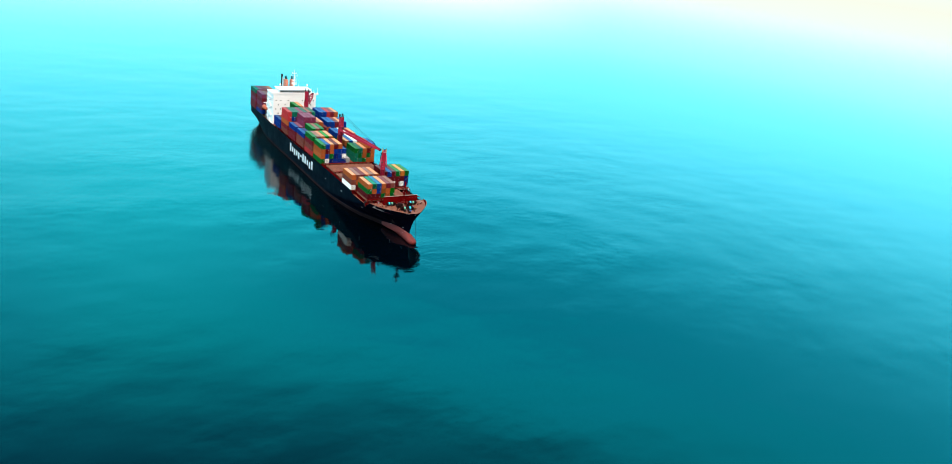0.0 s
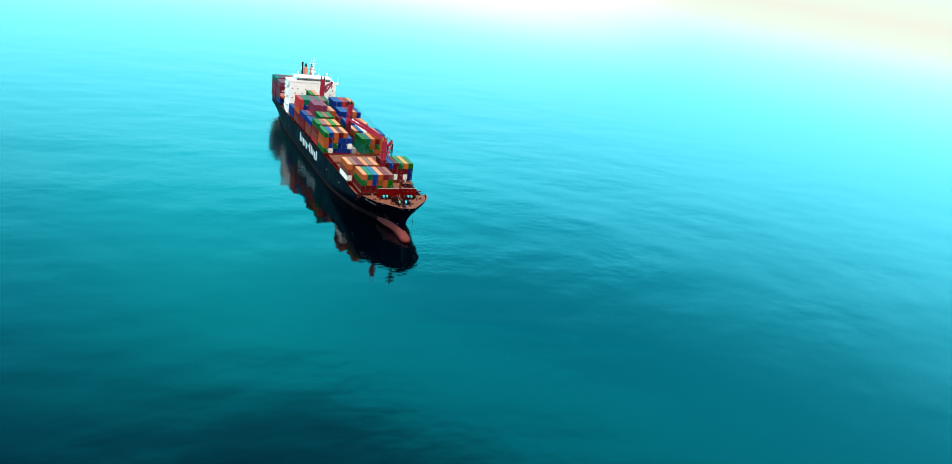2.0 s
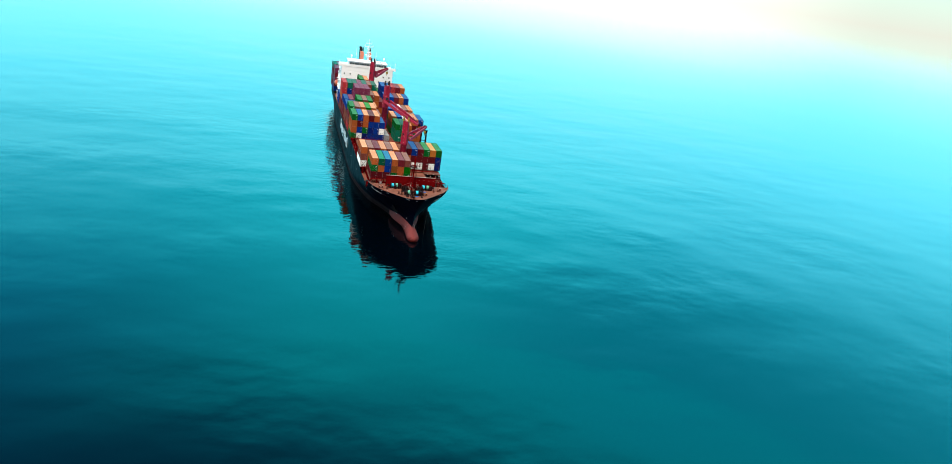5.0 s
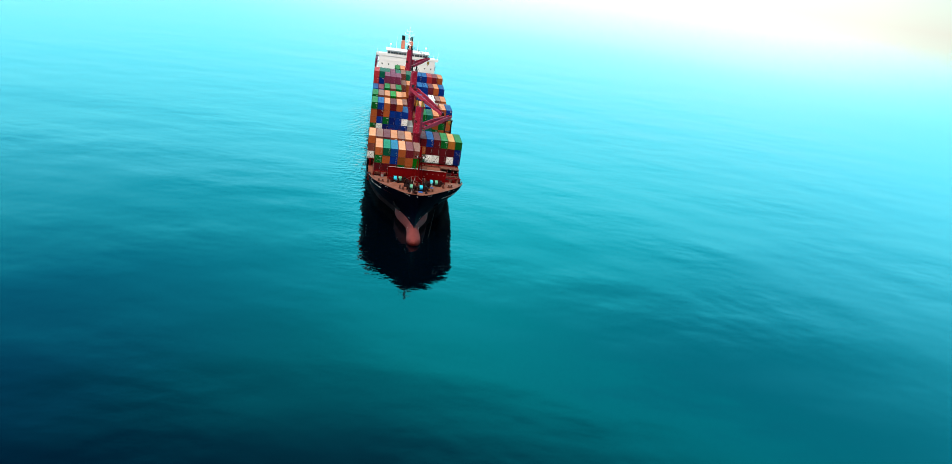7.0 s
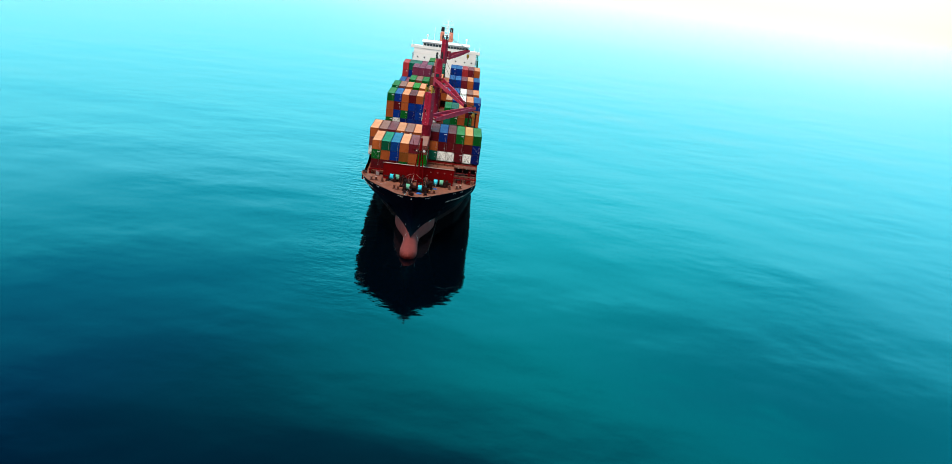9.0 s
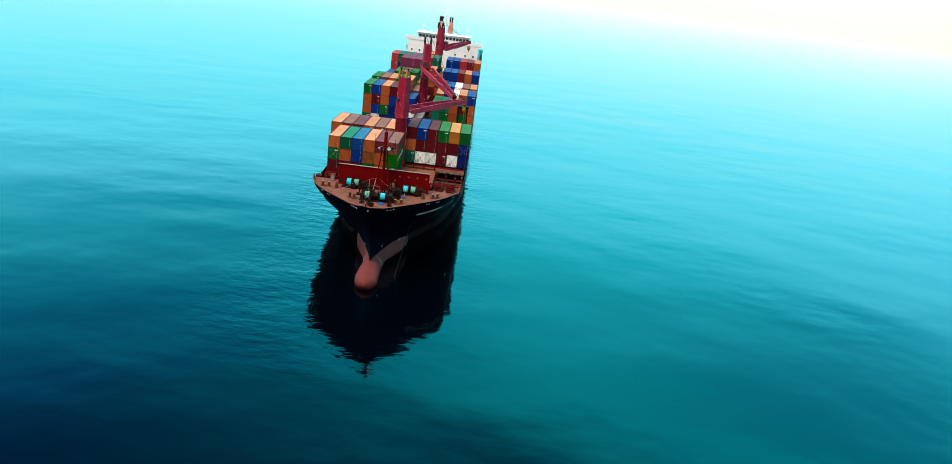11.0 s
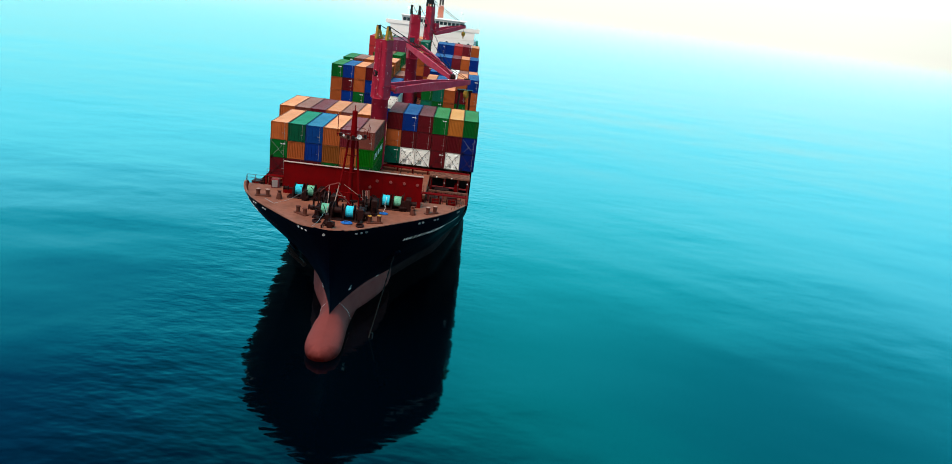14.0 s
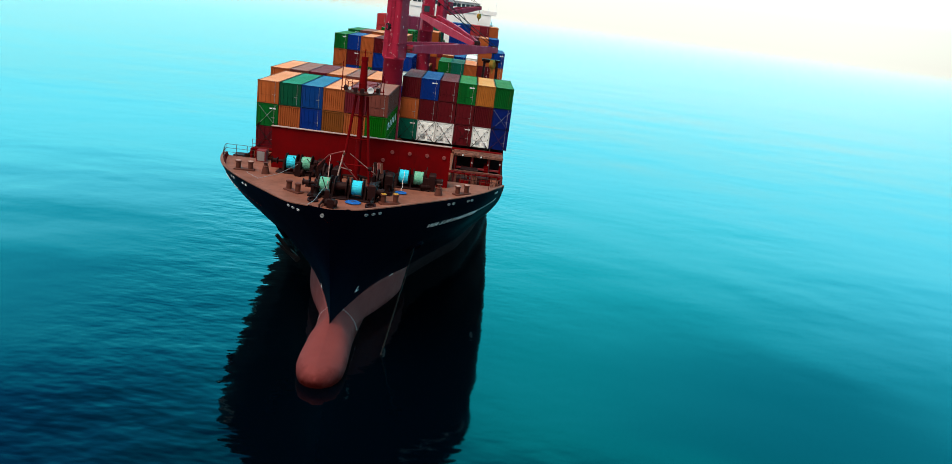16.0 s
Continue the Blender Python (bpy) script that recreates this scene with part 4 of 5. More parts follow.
# ---------------------------------------------------------------- forecastle
bw = thing("breakwater", "dark red steel breakwater wall across the forecastle", "breakwater", pose(0, 10.5, FORE))
part("plate", Shape().add([(-9.3, 0, 0), (9.1, 0, 0), (9.1, -0.25, 4.35), (-9.3, -0.25, 4.35), (-9.3, 0.12, 0), (9.1, 0.12, 0), (9.1, -0.1, 4.35), (-9.3, -0.1, 4.35)], [(0, 1, 2, 3), (5, 4, 7, 6), (3, 2, 6, 7), (1, 5, 6, 2), (4, 0, 3, 7), (0, 4, 5, 1)]), STEEL, bw)
part("top_flange", Shape().box(-9.35, 9.15, -0.4, 0.05, 4.35, 4.42), FLANGE, bw, "pale worn upper edge")
for i in range(9):
    x = lerp(-8.8, 8.6, i / 8)
    part("buttress", Shape().add([(x - 0.06, 0.12, 0), (x + 0.06, 0.12, 0), (x + 0.06, 2.6, 0), (x - 0.06, 2.6, 0), (x - 0.06, -0.1, 4.2), (x + 0.06, -0.1, 4.2)], [(0, 1, 5, 4), (2, 3, 4, 5), (0, 4, 3), (1, 2, 5), (3, 2, 1, 0)]), STEEL, bw)

fm = thing("foremast", "dark red tripod foremast with a lamp platform", "mast", pose(0.05, 7.0, FORE))
part("pole", Shape().rod((0, 0, 0), (0, 0, 9.3), 0.27, 12, 0.22).rod((0, 0, 9.3), (0, 0, 12.2), 0.42, 12, 0.3), STEEL, fm)
for dx in (-1.5, 1.5):
    part("stay_leg", Shape().rod((dx, -0.9, 0), (dx * 0.36, -0.1, 8.9), 0.14, 8), STEEL, fm)
for z_ in (2.2, 4.8, 7.0):
    r_ = 1.5 * (1 - 0.64 * z_ / 8.9)
    part("tie", Shape().rod((-r_, -0.9 + 0.09 * z_, z_), (r_, -0.9 + 0.09 * z_, z_), 0.07, 6), STEEL, fm)
for x_, y_, z_ in ((-1.5, -0.7, 9.62), (1.55, -0.6, 9.66), (-0.45, -1.5, 9.6), (0.2, -1.55, 9.58)):
    part("lamp_box", Shape().slab(x_ - 0.17, x_ + 0.17, y_ - 0.17, y_ + 0.17, z_ - 0.22, z_ + 0.22, 0.05), RUSTY, fm, "rusty lamp housing")
part("platform", Shape().lathe((0, 0, 9.0), (0, 0, 1), [(0, 0.6), (0.25, 1.7), (0.4, 1.7)], 12), BITTS, fm, "dark lamp platform")
pr = Shape()
for k in range(8):
    a0, a1 = 2 * math.pi * k / 8, 2 * math.pi * (k + 1) / 8
    rail(pr, [(1.7 * math.cos(a0), 1.7 * math.sin(a0), 9.38), (1.7 * math.cos(a1), 1.7 * math.sin(a1), 9.38)], 0.9, 2, 2, 0.03)
pr.beam((-2.1, 0, 9.5), (2.1, 0, 9.5), 0.12, 0.12).rod((-2.0, 0, 9.2), (-2.0, 0, 12.0), 0.045, 6).rod((2.0, 0, 9.2), (2.0, 0, 10.8), 0.045, 6).rod((1.6, 0.3, 9.3), (1.9, 0.3, 11.2), 0.04, 6)
part("platform_rail", pr, STEEL, fm)
for x, k_ in ((-1.0, 0.55), (0.95, 1.25)):
    part("floodlight", Shape().lathe((x, -1.5, 9.75), (0.15, -1, -0.1), [(0, 0.14 * k_), (0.08, 0.22 * k_), (0.26, 0.26 * k_), (0.27, 0.2 * k_), (0.2, 0.1 * k_)], 12), MARK, fm, "round floodlight")
part("masthead_light", Shape().rod((0, 0, 12.2), (0, 0, 12.6), 0.34, 10).rod((0, 0, 12.6), (0, 0, 13.3), 0.06, 6), STEEL, fm)
lad = Shape()
for s_ in (-0.22, 0.22):
    lad.rod((s_, 0.45, 0), (s_, 0.4, 9), 0.03, 5)
for i in range(24):
    lad.rod((-0.22, 0.43, 0.4 + i * 0.36), (0.22, 0.43, 0.4 + i * 0.36), 0.02, 5)
part("ladder", lad, STEEL, fm)


def winch(x, y, turn, drums):
    """Mooring winch: frame, gearbox, motor and rope drums along its local x."""
    w = thing("mooring_winch", "rust-brown mooring winch with wound rope drums", "winch", pose(x, y, FORE, 0, 0, turn), "mooring winches")
    L = 1.2 + 1.5 * len(drums)
    for i in range(len(drums) + 1):
        xx = -L / 2 + 0.7 + i * 1.5
        part("bearing_frame", Shape().add([(xx - 0.1, -0.7, 0), (xx + 0.1, -0.7, 0), (xx + 0.1, 0.7, 0), (xx - 0.1, 0.7, 0), (xx - 0.1, -0.25, 1.35), (xx + 0.1, -0.25, 1.35), (xx + 0.1, 0.25, 1.35), (xx - 0.1, 0.25, 1.35)], [(3, 2, 1, 0), (4, 5, 6, 7), (0, 1, 5, 4), (1, 2, 6, 5), (2, 3, 7, 6), (3, 0, 4, 7)]), RUSTY, w)
    part("bed_plate", Shape().slab(-L / 2, L / 2, -0.8, 0.8, 0, 0.16, 0.04), RUSTY, w)
    part("shaft", Shape().rod((-L / 2, 0, 1.1), (L / 2 + 0.5, 0, 1.1), 0.13, 10), RUSTY, w)
    for i, mat in enumerate(drums):
        x0 = -L / 2 + 0.86 + i * 1.5
        d = part("drum", Shape().lathe((x0, 0, 1.1), (1, 0, 0), [(0, 0.9), (0.09, 0.9), (0.09, 0.4), (1.1, 0.4), (1.1, 0.9), (1.19, 0.9)], 18), RUSTY, w)
        if mat:
            prof_ = [(0.1, 0.4)]
            for q in range(11):
                prof_ += [(0.12 + q * 0.088, 0.66), (0.16 + q * 0.088, 0.7)]
            prof_ += [(1.09, 0.4)]
            part("rope", Shape().lathe((x0, 0, 1.1), (1, 0, 0), prof_, 18), mat, d, "wound mooring rope")
    part("gearbox", Shape().slab(L / 2 - 0.2, L / 2 + 0.5, -0.7, 0.7, 0.1, 1.7, 0.12), RUSTY, w)
    part("motor", Shape().lathe((L / 2 + 0.5, 0.1, 0.9), (1, 0, 0), [(0, 0.36), (0.7, 0.36), (0.75, 0.25)], 12), RUSTY, w)
    part("warping_head", Shape().lathe((-L / 2, 0, 1.1), (-1, 0, 0), [(0, 0.35), (0.15, 0.22), (0.45, 0.22), (0.6, 0.36)], 12), RUSTY, w)
    return w


winch(-6.2, 9.2, 0, [ROPE_BLUE, ROPE_GREEN])
winch(5.3, 8.8, 0, [ROPE_BLUE, ROPE_GREEN])
winch(-0.6, 1.9, 0, [ROPE_GREEN, None, ROPE_BLUE])


def windlass(x, y):
    w = thing("anchor_windlass", "rust-brown anchor windlass with chain wheel", "windlass", pose(x, y, FORE), "anchor windlasses")
    part("bed_plate", Shape().slab(-1.3, 1.3, -1.1, 1.1, 0, 0.2, 0.05), RUSTY, w)
    part("chain_wheel", Shape().lathe((-0.35, 0, 1.15), (1, 0, 0), [(0, 1.0), (0.15, 1.0), (0.2, 0.6), (0.5, 0.6), (0.55, 1.0), (0.7, 1.0)], 16), RUSTY, w)
    part("gearbox", Shape().slab(0.5, 1.3, -0.8, 0.8, 0.2, 1.9, 0.15), RUSTY, w)
    part("bearing_frame", Shape().box(-0.75, -0.5, -0.6, 0.6, 0.2, 1.5), RUSTY, w)
    part("brake_lever", Shape().rod((-0.9, -0.6, 0.2), (-1.0, -0.9, 2.3), 0.05, 6).rod((-1.15, -0.9, 2.3), (-0.85, -0.9, 2.3), 0.22, 8), RUSTY, w)
    ch = Shape()
    for i in range(13):
        a, b = Vector((0, -0.6 - i * 0.42, 1.3 - i * 0.085)), Vector((0, -0.6 - (i + 1) * 0.42, 1.3 - (i + 1) * 0.085))
        ch.beam(a, b, 0.3 if i % 2 else 0.1, 0.1 if i % 2 else 0.3)
    part("chain", ch, BLACK, w, "dark anchor chain")
    part("hawse_pipe", Shape().lathe((0, -6.3, 0), (0, -0.25, 1), [(0, 0.5), (0.25, 0.5), (0.25, 0.34), (0.05, 0.34)], 14), RUSTY, w)


windlass(-2.6, 6.0)
windlass(2.6, 6.0)


def bollard(x, y, turn, cap=None):
    b = thing("bollard", "rust-brown double mooring bollard on the deck", "bollard", pose(x, y, FORE, 0, 0, turn), "bollards")
    part("base", Shape().slab(-1.0, 1.0, -0.35, 0.35, 0, 0.16, 0.05), BITTS, b)
    for dx in (-0.6, 0.6):
        part("post", Shape().lathe((dx, 0, 0.16), (0, 0, 1), [(0, 0.25), (0.6, 0.25), (0.63, 0.31), (0.74, 0.31), (0.77, 0.27)], 12), BITTS, b)
        if cap:
            part("cap", Shape().lathe((dx, 0, 0.93), (0, 0, 1), [(0, 0.27), (0.03, 0.23)], 12), cap, b)
    return b


bollard(-11.3, 8.0, 4, FLANGE)
bollard(-4.95, 2.1, -35)
bollard(4.05, 1.8, 25, YELLOW)
bollard(10.7, 8.6, 42, FLANGE)
for x, y in ((-9.05, 7.5), (8.36, 7.1)):
    r_ = thing("roller_fairlead", "rust-brown pedestal roller fairlead", "fairlead", pose(x, y, FORE), "pedestal rollers")
    part("pedestal", Shape().lathe((0, 0, 0), (0, 0, 1), [(0, 0.42), (0.75, 0.26)], 12), BITTS, r_)
    part("roller", Shape().lathe((0, 0, 0.75), (0, 0, 1), [(0, 0.32), (0.08, 0.2), (0.3, 0.2), (0.38, 0.32)], 12), BITTS, r_)

# ---------------------------------------------------------------- paint marks, anchors and small gear at the bow
def hull_frame(y, z, side):
    """A pose on the hull's skin: local x runs along the ship as it is read, local y up the plating, local z outward."""
    p = Vector((side * half(y, z), y, z))
    ty = Vector((side * (half(y + 0.2, z) - half(y - 0.2, z)) / 0.4, 1, 0)).normalized()
    tz_ = Vector((side * (half(y, z + 0.2) - half(y, z - 0.2)) / 0.4, 0, 1)).normalized()
    xa = ty * side
    n = xa.cross(tz_).normalized()
    up = n.cross(xa)
    m = Matrix((xa, up, n)).transposed().to_4x4()
    return Matrix.Translation(p + n * 0.03) @ m


def hull_plate(name, y, z, side, w, h, mat, parent, label="", slant=0.0):
    s = Shape().add([(-w / 2, -h / 2, 0), (w / 2, -h / 2, 0), (w / 2 + slant, h / 2, 0), (-w / 2 + slant, h / 2, 0), (-w / 2, -h / 2, -0.1), (w / 2, -h / 2, -0.1), (w / 2 + slant, h / 2, -0.1), (-w / 2 + slant, h / 2, -0.1)], [(0, 1, 2, 3), (4, 5, 1, 0), (2, 6, 7, 3), (1, 5, 6, 2), (4, 0, 3, 7)])
    return part(name, moved(s, hull_frame(y, z, side)), mat, parent, label)


# the ship's name near the bow, one raised letter after another, and an unreadable second word as bars
for side in (-1, 1):
    y0 = 2.5
    for i, ch in enumerate("WASHINGTON"):
        fc = bpy.data.curves.new("name_letter", "FONT")
        fc.body, fc.size, fc.extrude, fc.shear, fc.align_x = ch, 0.92, 0.02, 0.3, "CENTER"
        fc.materials.append(MARK)
        yy = y0 + (i if side > 0 else 16 - i) * 0.54
        fo = new("name_letter", fc)
        fo.parent = ship
        fo.matrix_basis = hull_frame(yy, 12.3 + 0.1 * (yy - y0), side) @ pose(0, 0, 0.01, 0, 0, 5.5 * side)
        tagged(fo, "white raised letter of the ship's name")
    for i in range(7):
        yy = y0 + (10 + i + 0.5 if side > 0 else 6 - i - 0.5) * 0.54
        # starboard bars are smaller, with the shade of that side put into their colour
        hull_plate("name_bar", yy, 12.62 + 0.1 * (yy - y0), side, 0.3 if side > 0 else 0.2, 0.3 if side > 0 else 0.22, GREY if side > 0 else PEDESTAL, ship, "bar of the ship's name", 0.12)

# large white lettering amidships as plain blocks
h_ = [1.0, 0.62, 0.8, 0.62, 0.8, 0.25, 1.0, 0.95, 0.62, 0.8, 1.0]
dz = [0, -0.19, -0.4, -0.19, -0.4, 0, 0, 0, -0.19, -0.4, 0]
for side in (-1, 1):
    for i in range(11):
        k = i if side > 0 else 10 - i
        y = 92.0 + i * 3.75
        hh = 4.9 * h_[k]
        hull_plate("emblem_block", y, 8.4 + 2.45 * dz[k], side, 2.35, hh, MARK, ship, "plain white block of the hull emblem")

# small white marks round the bow edge, bulb marks and draught marks
for side in (-1, 1):
    for y, n in ((-5.4, 3), (1.9, 2), (4.2, 2), (9.5, 2)):
        for i in range(n):
            m_ = hull_frame(y + i * 0.5, top(y, side) - 0.55, side)
            ring = Shape().lathe((0, 0, -0.05), (0, 0, 1), [(0, 0.17), (0.09, 0.16), (0.1, 0.12), (0.04, 0.1)], 10)
            part("mooring_port", moved(ring, m_ @ Matrix.Diagonal((1.15, 0.8, 1, 1))), GREY, ship, "small port with a pale worn rim")
    for i in range(11):
        g = 0.03 + i * 0.09
        yb = 0.2 + 2.2 * g
        cb, rb = lerp(3.9, 4.18, yb / 2.4), lerp(1.9, 1.92, yb / 2.4)
        eb = max(0.0, half(yb, cb) - 0.05)
        xb, zb = eb + max(0.0, rb - eb) * math.sin(g * math.pi / 2), lerp(cb, 0.75, g)
        part("draught_mark", Shape().box(side * xb - 0.04, side * xb + 0.04, yb - 0.04, yb + 0.04, zb - 0.03, zb + 0.03), MARK, ship, "white draught mark")
    ring = Shape().lathe((0, 0, 0), (0, 0, 1), [(0, 0.5), (0.03, 0.5), (0.03, 0.32), (0, 0.32)], 16)
    part("bulb_mark", moved(ring, hull_frame(9.5, 4.2, side)), MARK, ship, "white round thruster mark")
    hull_plate("bulb_mark", 1.4, 5.6, side, 0.12, 0.7, MARK, ship, "white bulb mark", 0.3)
    hull_plate("bulb_mark", 1.75, 5.3, side, 0.5, 0.12, MARK, ship, "white bulb mark", 0.05)
    for y, z in ((24, 8.5), (47, 9.0), (70, 8.0)):
        hull_plate("hull_mark", y, z, side, 0.6, 0.5, MARK, ship)


def anchor(side):
    """Stockless anchor housed in its hawse pipe."""
    m = hull_frame(5.0, 8.6, side) @ pose(0, 0, 0.45)
    a = thing("anchor", "black stockless anchor housed at the bow", "anchor", m, "anchors")
    part("shank", Shape().beam((0, -1.5, 0.35), (0, 1.3, 0.15), 0.35, 0.35), BLACK, a)
    part("crown", Shape().slab(-1.0, 1.0, -1.95, -1.45, 0.0, 0.6, 0.1), BLACK, a)
    for sx in (-1, 1):
        part("fluke", Shape().add([(sx * 0.95, -1.7, 0.5), (sx * 0.45, -1.7, 0.5), (sx * 0.85, 0.3, 0.75), (sx * 0.95, -1.7, 0.1), (sx * 0.45, -1.7, 0.1), (sx * 0.85, 0.3, 0.6)], [(0, 1, 2), (5, 4, 3), (0, 3, 4, 1), (1, 4, 5, 2), (2, 5, 3, 0)]), BLACK, a)
    part("hawse_ring", Shape().lathe((0, 1.3, -0.75), (0, 0.2, 1), [(0, 1.0), (0.4, 0.95), (0.45, 0.7), (0.1, 0.65)], 16), HULL, a)


anchor(-1)
# the other anchor is down: its chain runs to the water
ac = thing("anchor_chain", "taut dark anchor chain running down into the sea", "anchor chain")
pa, pb = hull_frame(5.0, 9.4, 1).translation, Vector((4.6, -1.2, -1.0))
part("hawse_ring", moved(Shape().lathe((0, 0, -0.2), (0, 0, 1), [(0, 1.0), (0.4, 0.95), (0.45, 0.7), (0.1, 0.65)], 16), hull_frame(5.0, 9.4, 1)), HULL, ac)
for i in range(26):
    part("chain_link", Shape().beam(pa.lerp(pb, i / 26), pa.lerp(pb, (i + 1.12) / 26), 0.16 if i % 2 else 0.07, 0.07 if i % 2 else 0.16), BLACK, ac)

# guard rails at the edges of the forecastle
for side in (-1, 1):
    fr_ = thing("guard_rail", "thin rusty guard rail at the forecastle edge", "guard rail", Matrix(), "guard rails")
    pts_ = [(side * (half(y, 14.8) - 0.25), y, FORE) for y in (8.0, 10.0, 11.8, 13.2)]
    part("rail", rail(Shape(), pts_ + [(side * 10.4, 13.3, FORE)], 1.3, 1.2, 3, 0.03), BITTS, fr_)

# pads on the breakwater
for i, (x, z) in enumerate(((3.1, 3.15), (4.9, 3.2), (6.7, 3.2), (8.45, 3.2), (2.2, 2.2))):
    part("pad", Shape().lathe((x, -0.06 - z * 0.055, z), (0, -1, 0), [(0, 0.21), (0.04, 0.19)], 12), PAD, bw, "round paler pad")

# crossed lashing rods in front of the lowest tiers
def lashing(x, y, z, h, r=0.03, mat=BLACK):
    t = thing("lashing_rods", "pair of crossed dark steel lashing rods", "lashing rod", pose(x, y, z), "container lashings")
    for sx in (-1, 1):
        part("rod", Shape().rod((sx * 1.1, -0.08, 0.0), (-sx * 1.1, -0.08, h), r, 5), mat, t)
        part("turnbuckle", Shape().rod((sx * 1.1, -0.08, 0.0), (sx * 0.75, -0.08, h * 0.16), 0.06, 6), RUSTY, t)


for c in range(7, 13):
    lashing(col_x(c), bay_y(1), 14.6, 2.75, 0.024 if c in (8, 9, 11) else 0.018, BLACK if c < 12 else BITTS)
for c in range(1, 7):
    lashing(col_x(c), bay_y(0), 14.2, 2.6)
for c in range(0, 6):
    lashing(col_x(c), bay_y(4), 13.9, 2.75)
    lashing(col_x(c), bay_y(1), 13.95, 2.7)
for c in (1, 12):
    y = bay_y(0 if c == 1 else 1)
    lashing(col_x(c), y, 16.8 if c == 1 else 17.4, 2.5, 0.016, GREY)

# gear on the main deck under the port stacks and behind the forecastle
def locker(x, y, w, d, h):
    t = thing("deck_locker", "rust-brown steel deck locker", "locker", pose(x, y, MAIN), "deck lockers")
    part("body", Shape().slab(-w / 2, w / 2, -d / 2, d / 2, 0, h, 0.06), RUSTY, t)
    part("door", Shape().box(-w * 0.3, w * 0.3, -d / 2 - 0.04, -d / 2, 0.15, h - 0.2), STEEL, t)


locker(10.8, 21.5, 1.8, 1.4, 2.0)
locker(13.2, 22.0, 1.6, 1.4, 2.1)
locker(11.4, 27.5, 2.2, 1.6, 1.8)
locker(-15.0, 18.6, 1.2, 1.5, 2.2)
frame_ = thing("support_frame", "rust-brown steel frame with dark bays under the container stack", "support frame", pose(0, 30.5, MAIN))
for x in (9.5, 11.7, 13.9, 15.5):
    part("post", Shape().box(x - 0.18, x + 0.18, -0.16, 0.16, 0, 2.75), STEEL, frame_)
    part("post", Shape().box(x - 0.14, x + 0.14, -5.02, -4.76, 0, 1.6), PEDESTAL, frame_)
    part("knee", Shape().beam((x, -4.8, 0.9), (x, -0.2, 2.6), 0.12, 0.22), RUSTY, frame_)
part("platform", Shape().slab(9.2, 15.7, -0.35, 3.7, 2.75, 3.05, 0.05), PLATE, frame_, "worn red-brown platform plating")
part("beam", Shape().box(9.3, 15.6, -5.04, -4.72, 1.6, 1.85), PLATE, frame_)
part("beam", Shape().box(9.3, 15.6, -0.14, 0.14, 1.1, 1.3), PEDESTAL, frame_)
# black plate added in place of the shade deep in the bays
part("back_plate", Shape().box(9.2, 15.6, 2.6, 2.75, 0, 2.7), BLACK, frame_, "black plate standing in for the shade in the bays")
for x0, x1 in ((9.66, 11.54), (11.86, 13.74)):
    part("panel", Shape().box(x0, x1, -4.95, -4.88, 0, 1.5), PLATE, frame_, "flaking rusty panel")
for x, z in ((10.4, 2.9), (12.8, 2.9), (13.9, 1.95), (15.4, 2.2), (11.7, 2.0)):
    part("lamp", Shape().lathe((x, -0.4 if z > 2.5 else -0.26, z), (0, -1, 0), [(0, 0.1), (0.1, 0.12), (0.14, 0.06)], 8), MARK, frame_, "small pale lamp")
rail_ = thing("guard_rail", "rusty guard rail beside the open main deck", "guard rail", Matrix(), "guard rails")
part("rail", rail(Shape(), [(9.6, 14.0, FORE), (14.4, 14.0, FORE)], 1.1, 1.2, 3, 0.04), RUSTY, rail_)
stack_ = thing("stack_support", "dark red braced support under the foremost stack", "support frame", pose(0, 19.7, MAIN))
part("plate", Shape().box(-13.6, -9.3, 0.2, 0.3, 0, 2.8), RUSTY, stack_)
for x in (-13.5, -11.4, -9.4):
    part("post", Shape().box(x - 0.15, x + 0.15, -0.15, 0.2, 0, 2.85), STEEL, stack_)
part("brace", Shape().beam((-13.4, -0.05, 0.2), (-11.5, -0.05, 2.7), 0.12, 0.14).beam((-11.5, -0.05, 0.2), (-13.4, -0.05, 2.7), 0.12, 0.14), STEEL, stack_)
cab_ = thing("vent_locker", "rust-stained steel vent locker with a grey door beside the breakwater", "locker", pose(-10.9, 12.7, FORE))
part("body", Shape().slab(-0.5, 0.5, -0.4, 0.4, 0, 1.25, 0.08), PEDESTAL, cab_)
part("door", Shape().box(-0.38, 0.38, -0.44, -0.4, 0.1, 1.1), GREY, cab_, "grey door")
part("hinge", Shape().rod((-0.42, -0.44, 0.3), (-0.42, -0.44, 0.95), 0.04, 6), RUSTY, cab_)

# clutter round the foremast: pipes, levers, stoppers and coiled rope
rnd_c = random.Random(5)
for i, (x, y) in enumerate(((-3.6, 8.8), (-2.0, 9.2), (1.6, 9.4), (3.0, 9.3), (-4.0, 4.6), (3.6, 4.8), (1.9, 3.9), (-1.5, 4.2), (-2.6, 0.9), (0.9, 4.4))):
    v = thing("deck_valve", "rust-brown valve stand with a hand wheel", "valve", pose(x, y, FORE, 0, 0, rnd_c.uniform(0, 90)), "deck valves")
    hz = rnd_c.uniform(0.9, 1.7)
    part("stand", Shape().rod((0, 0, 0), (0, 0, hz), 0.13, 8).box(-0.35, 0.35, -0.3, 0.3, 0, 0.35), RUSTY, v)
    part("hand_wheel", Shape().lathe((0, 0, hz), (0.3, 0, 1), [(0, 0.36), (0.06, 0.36), (0.06, 0.27), (0, 0.27)], 12).rod((-0.33, 0, hz + 0.05), (0.33, 0, hz + 0.05), 0.03, 5), RUSTY, v)
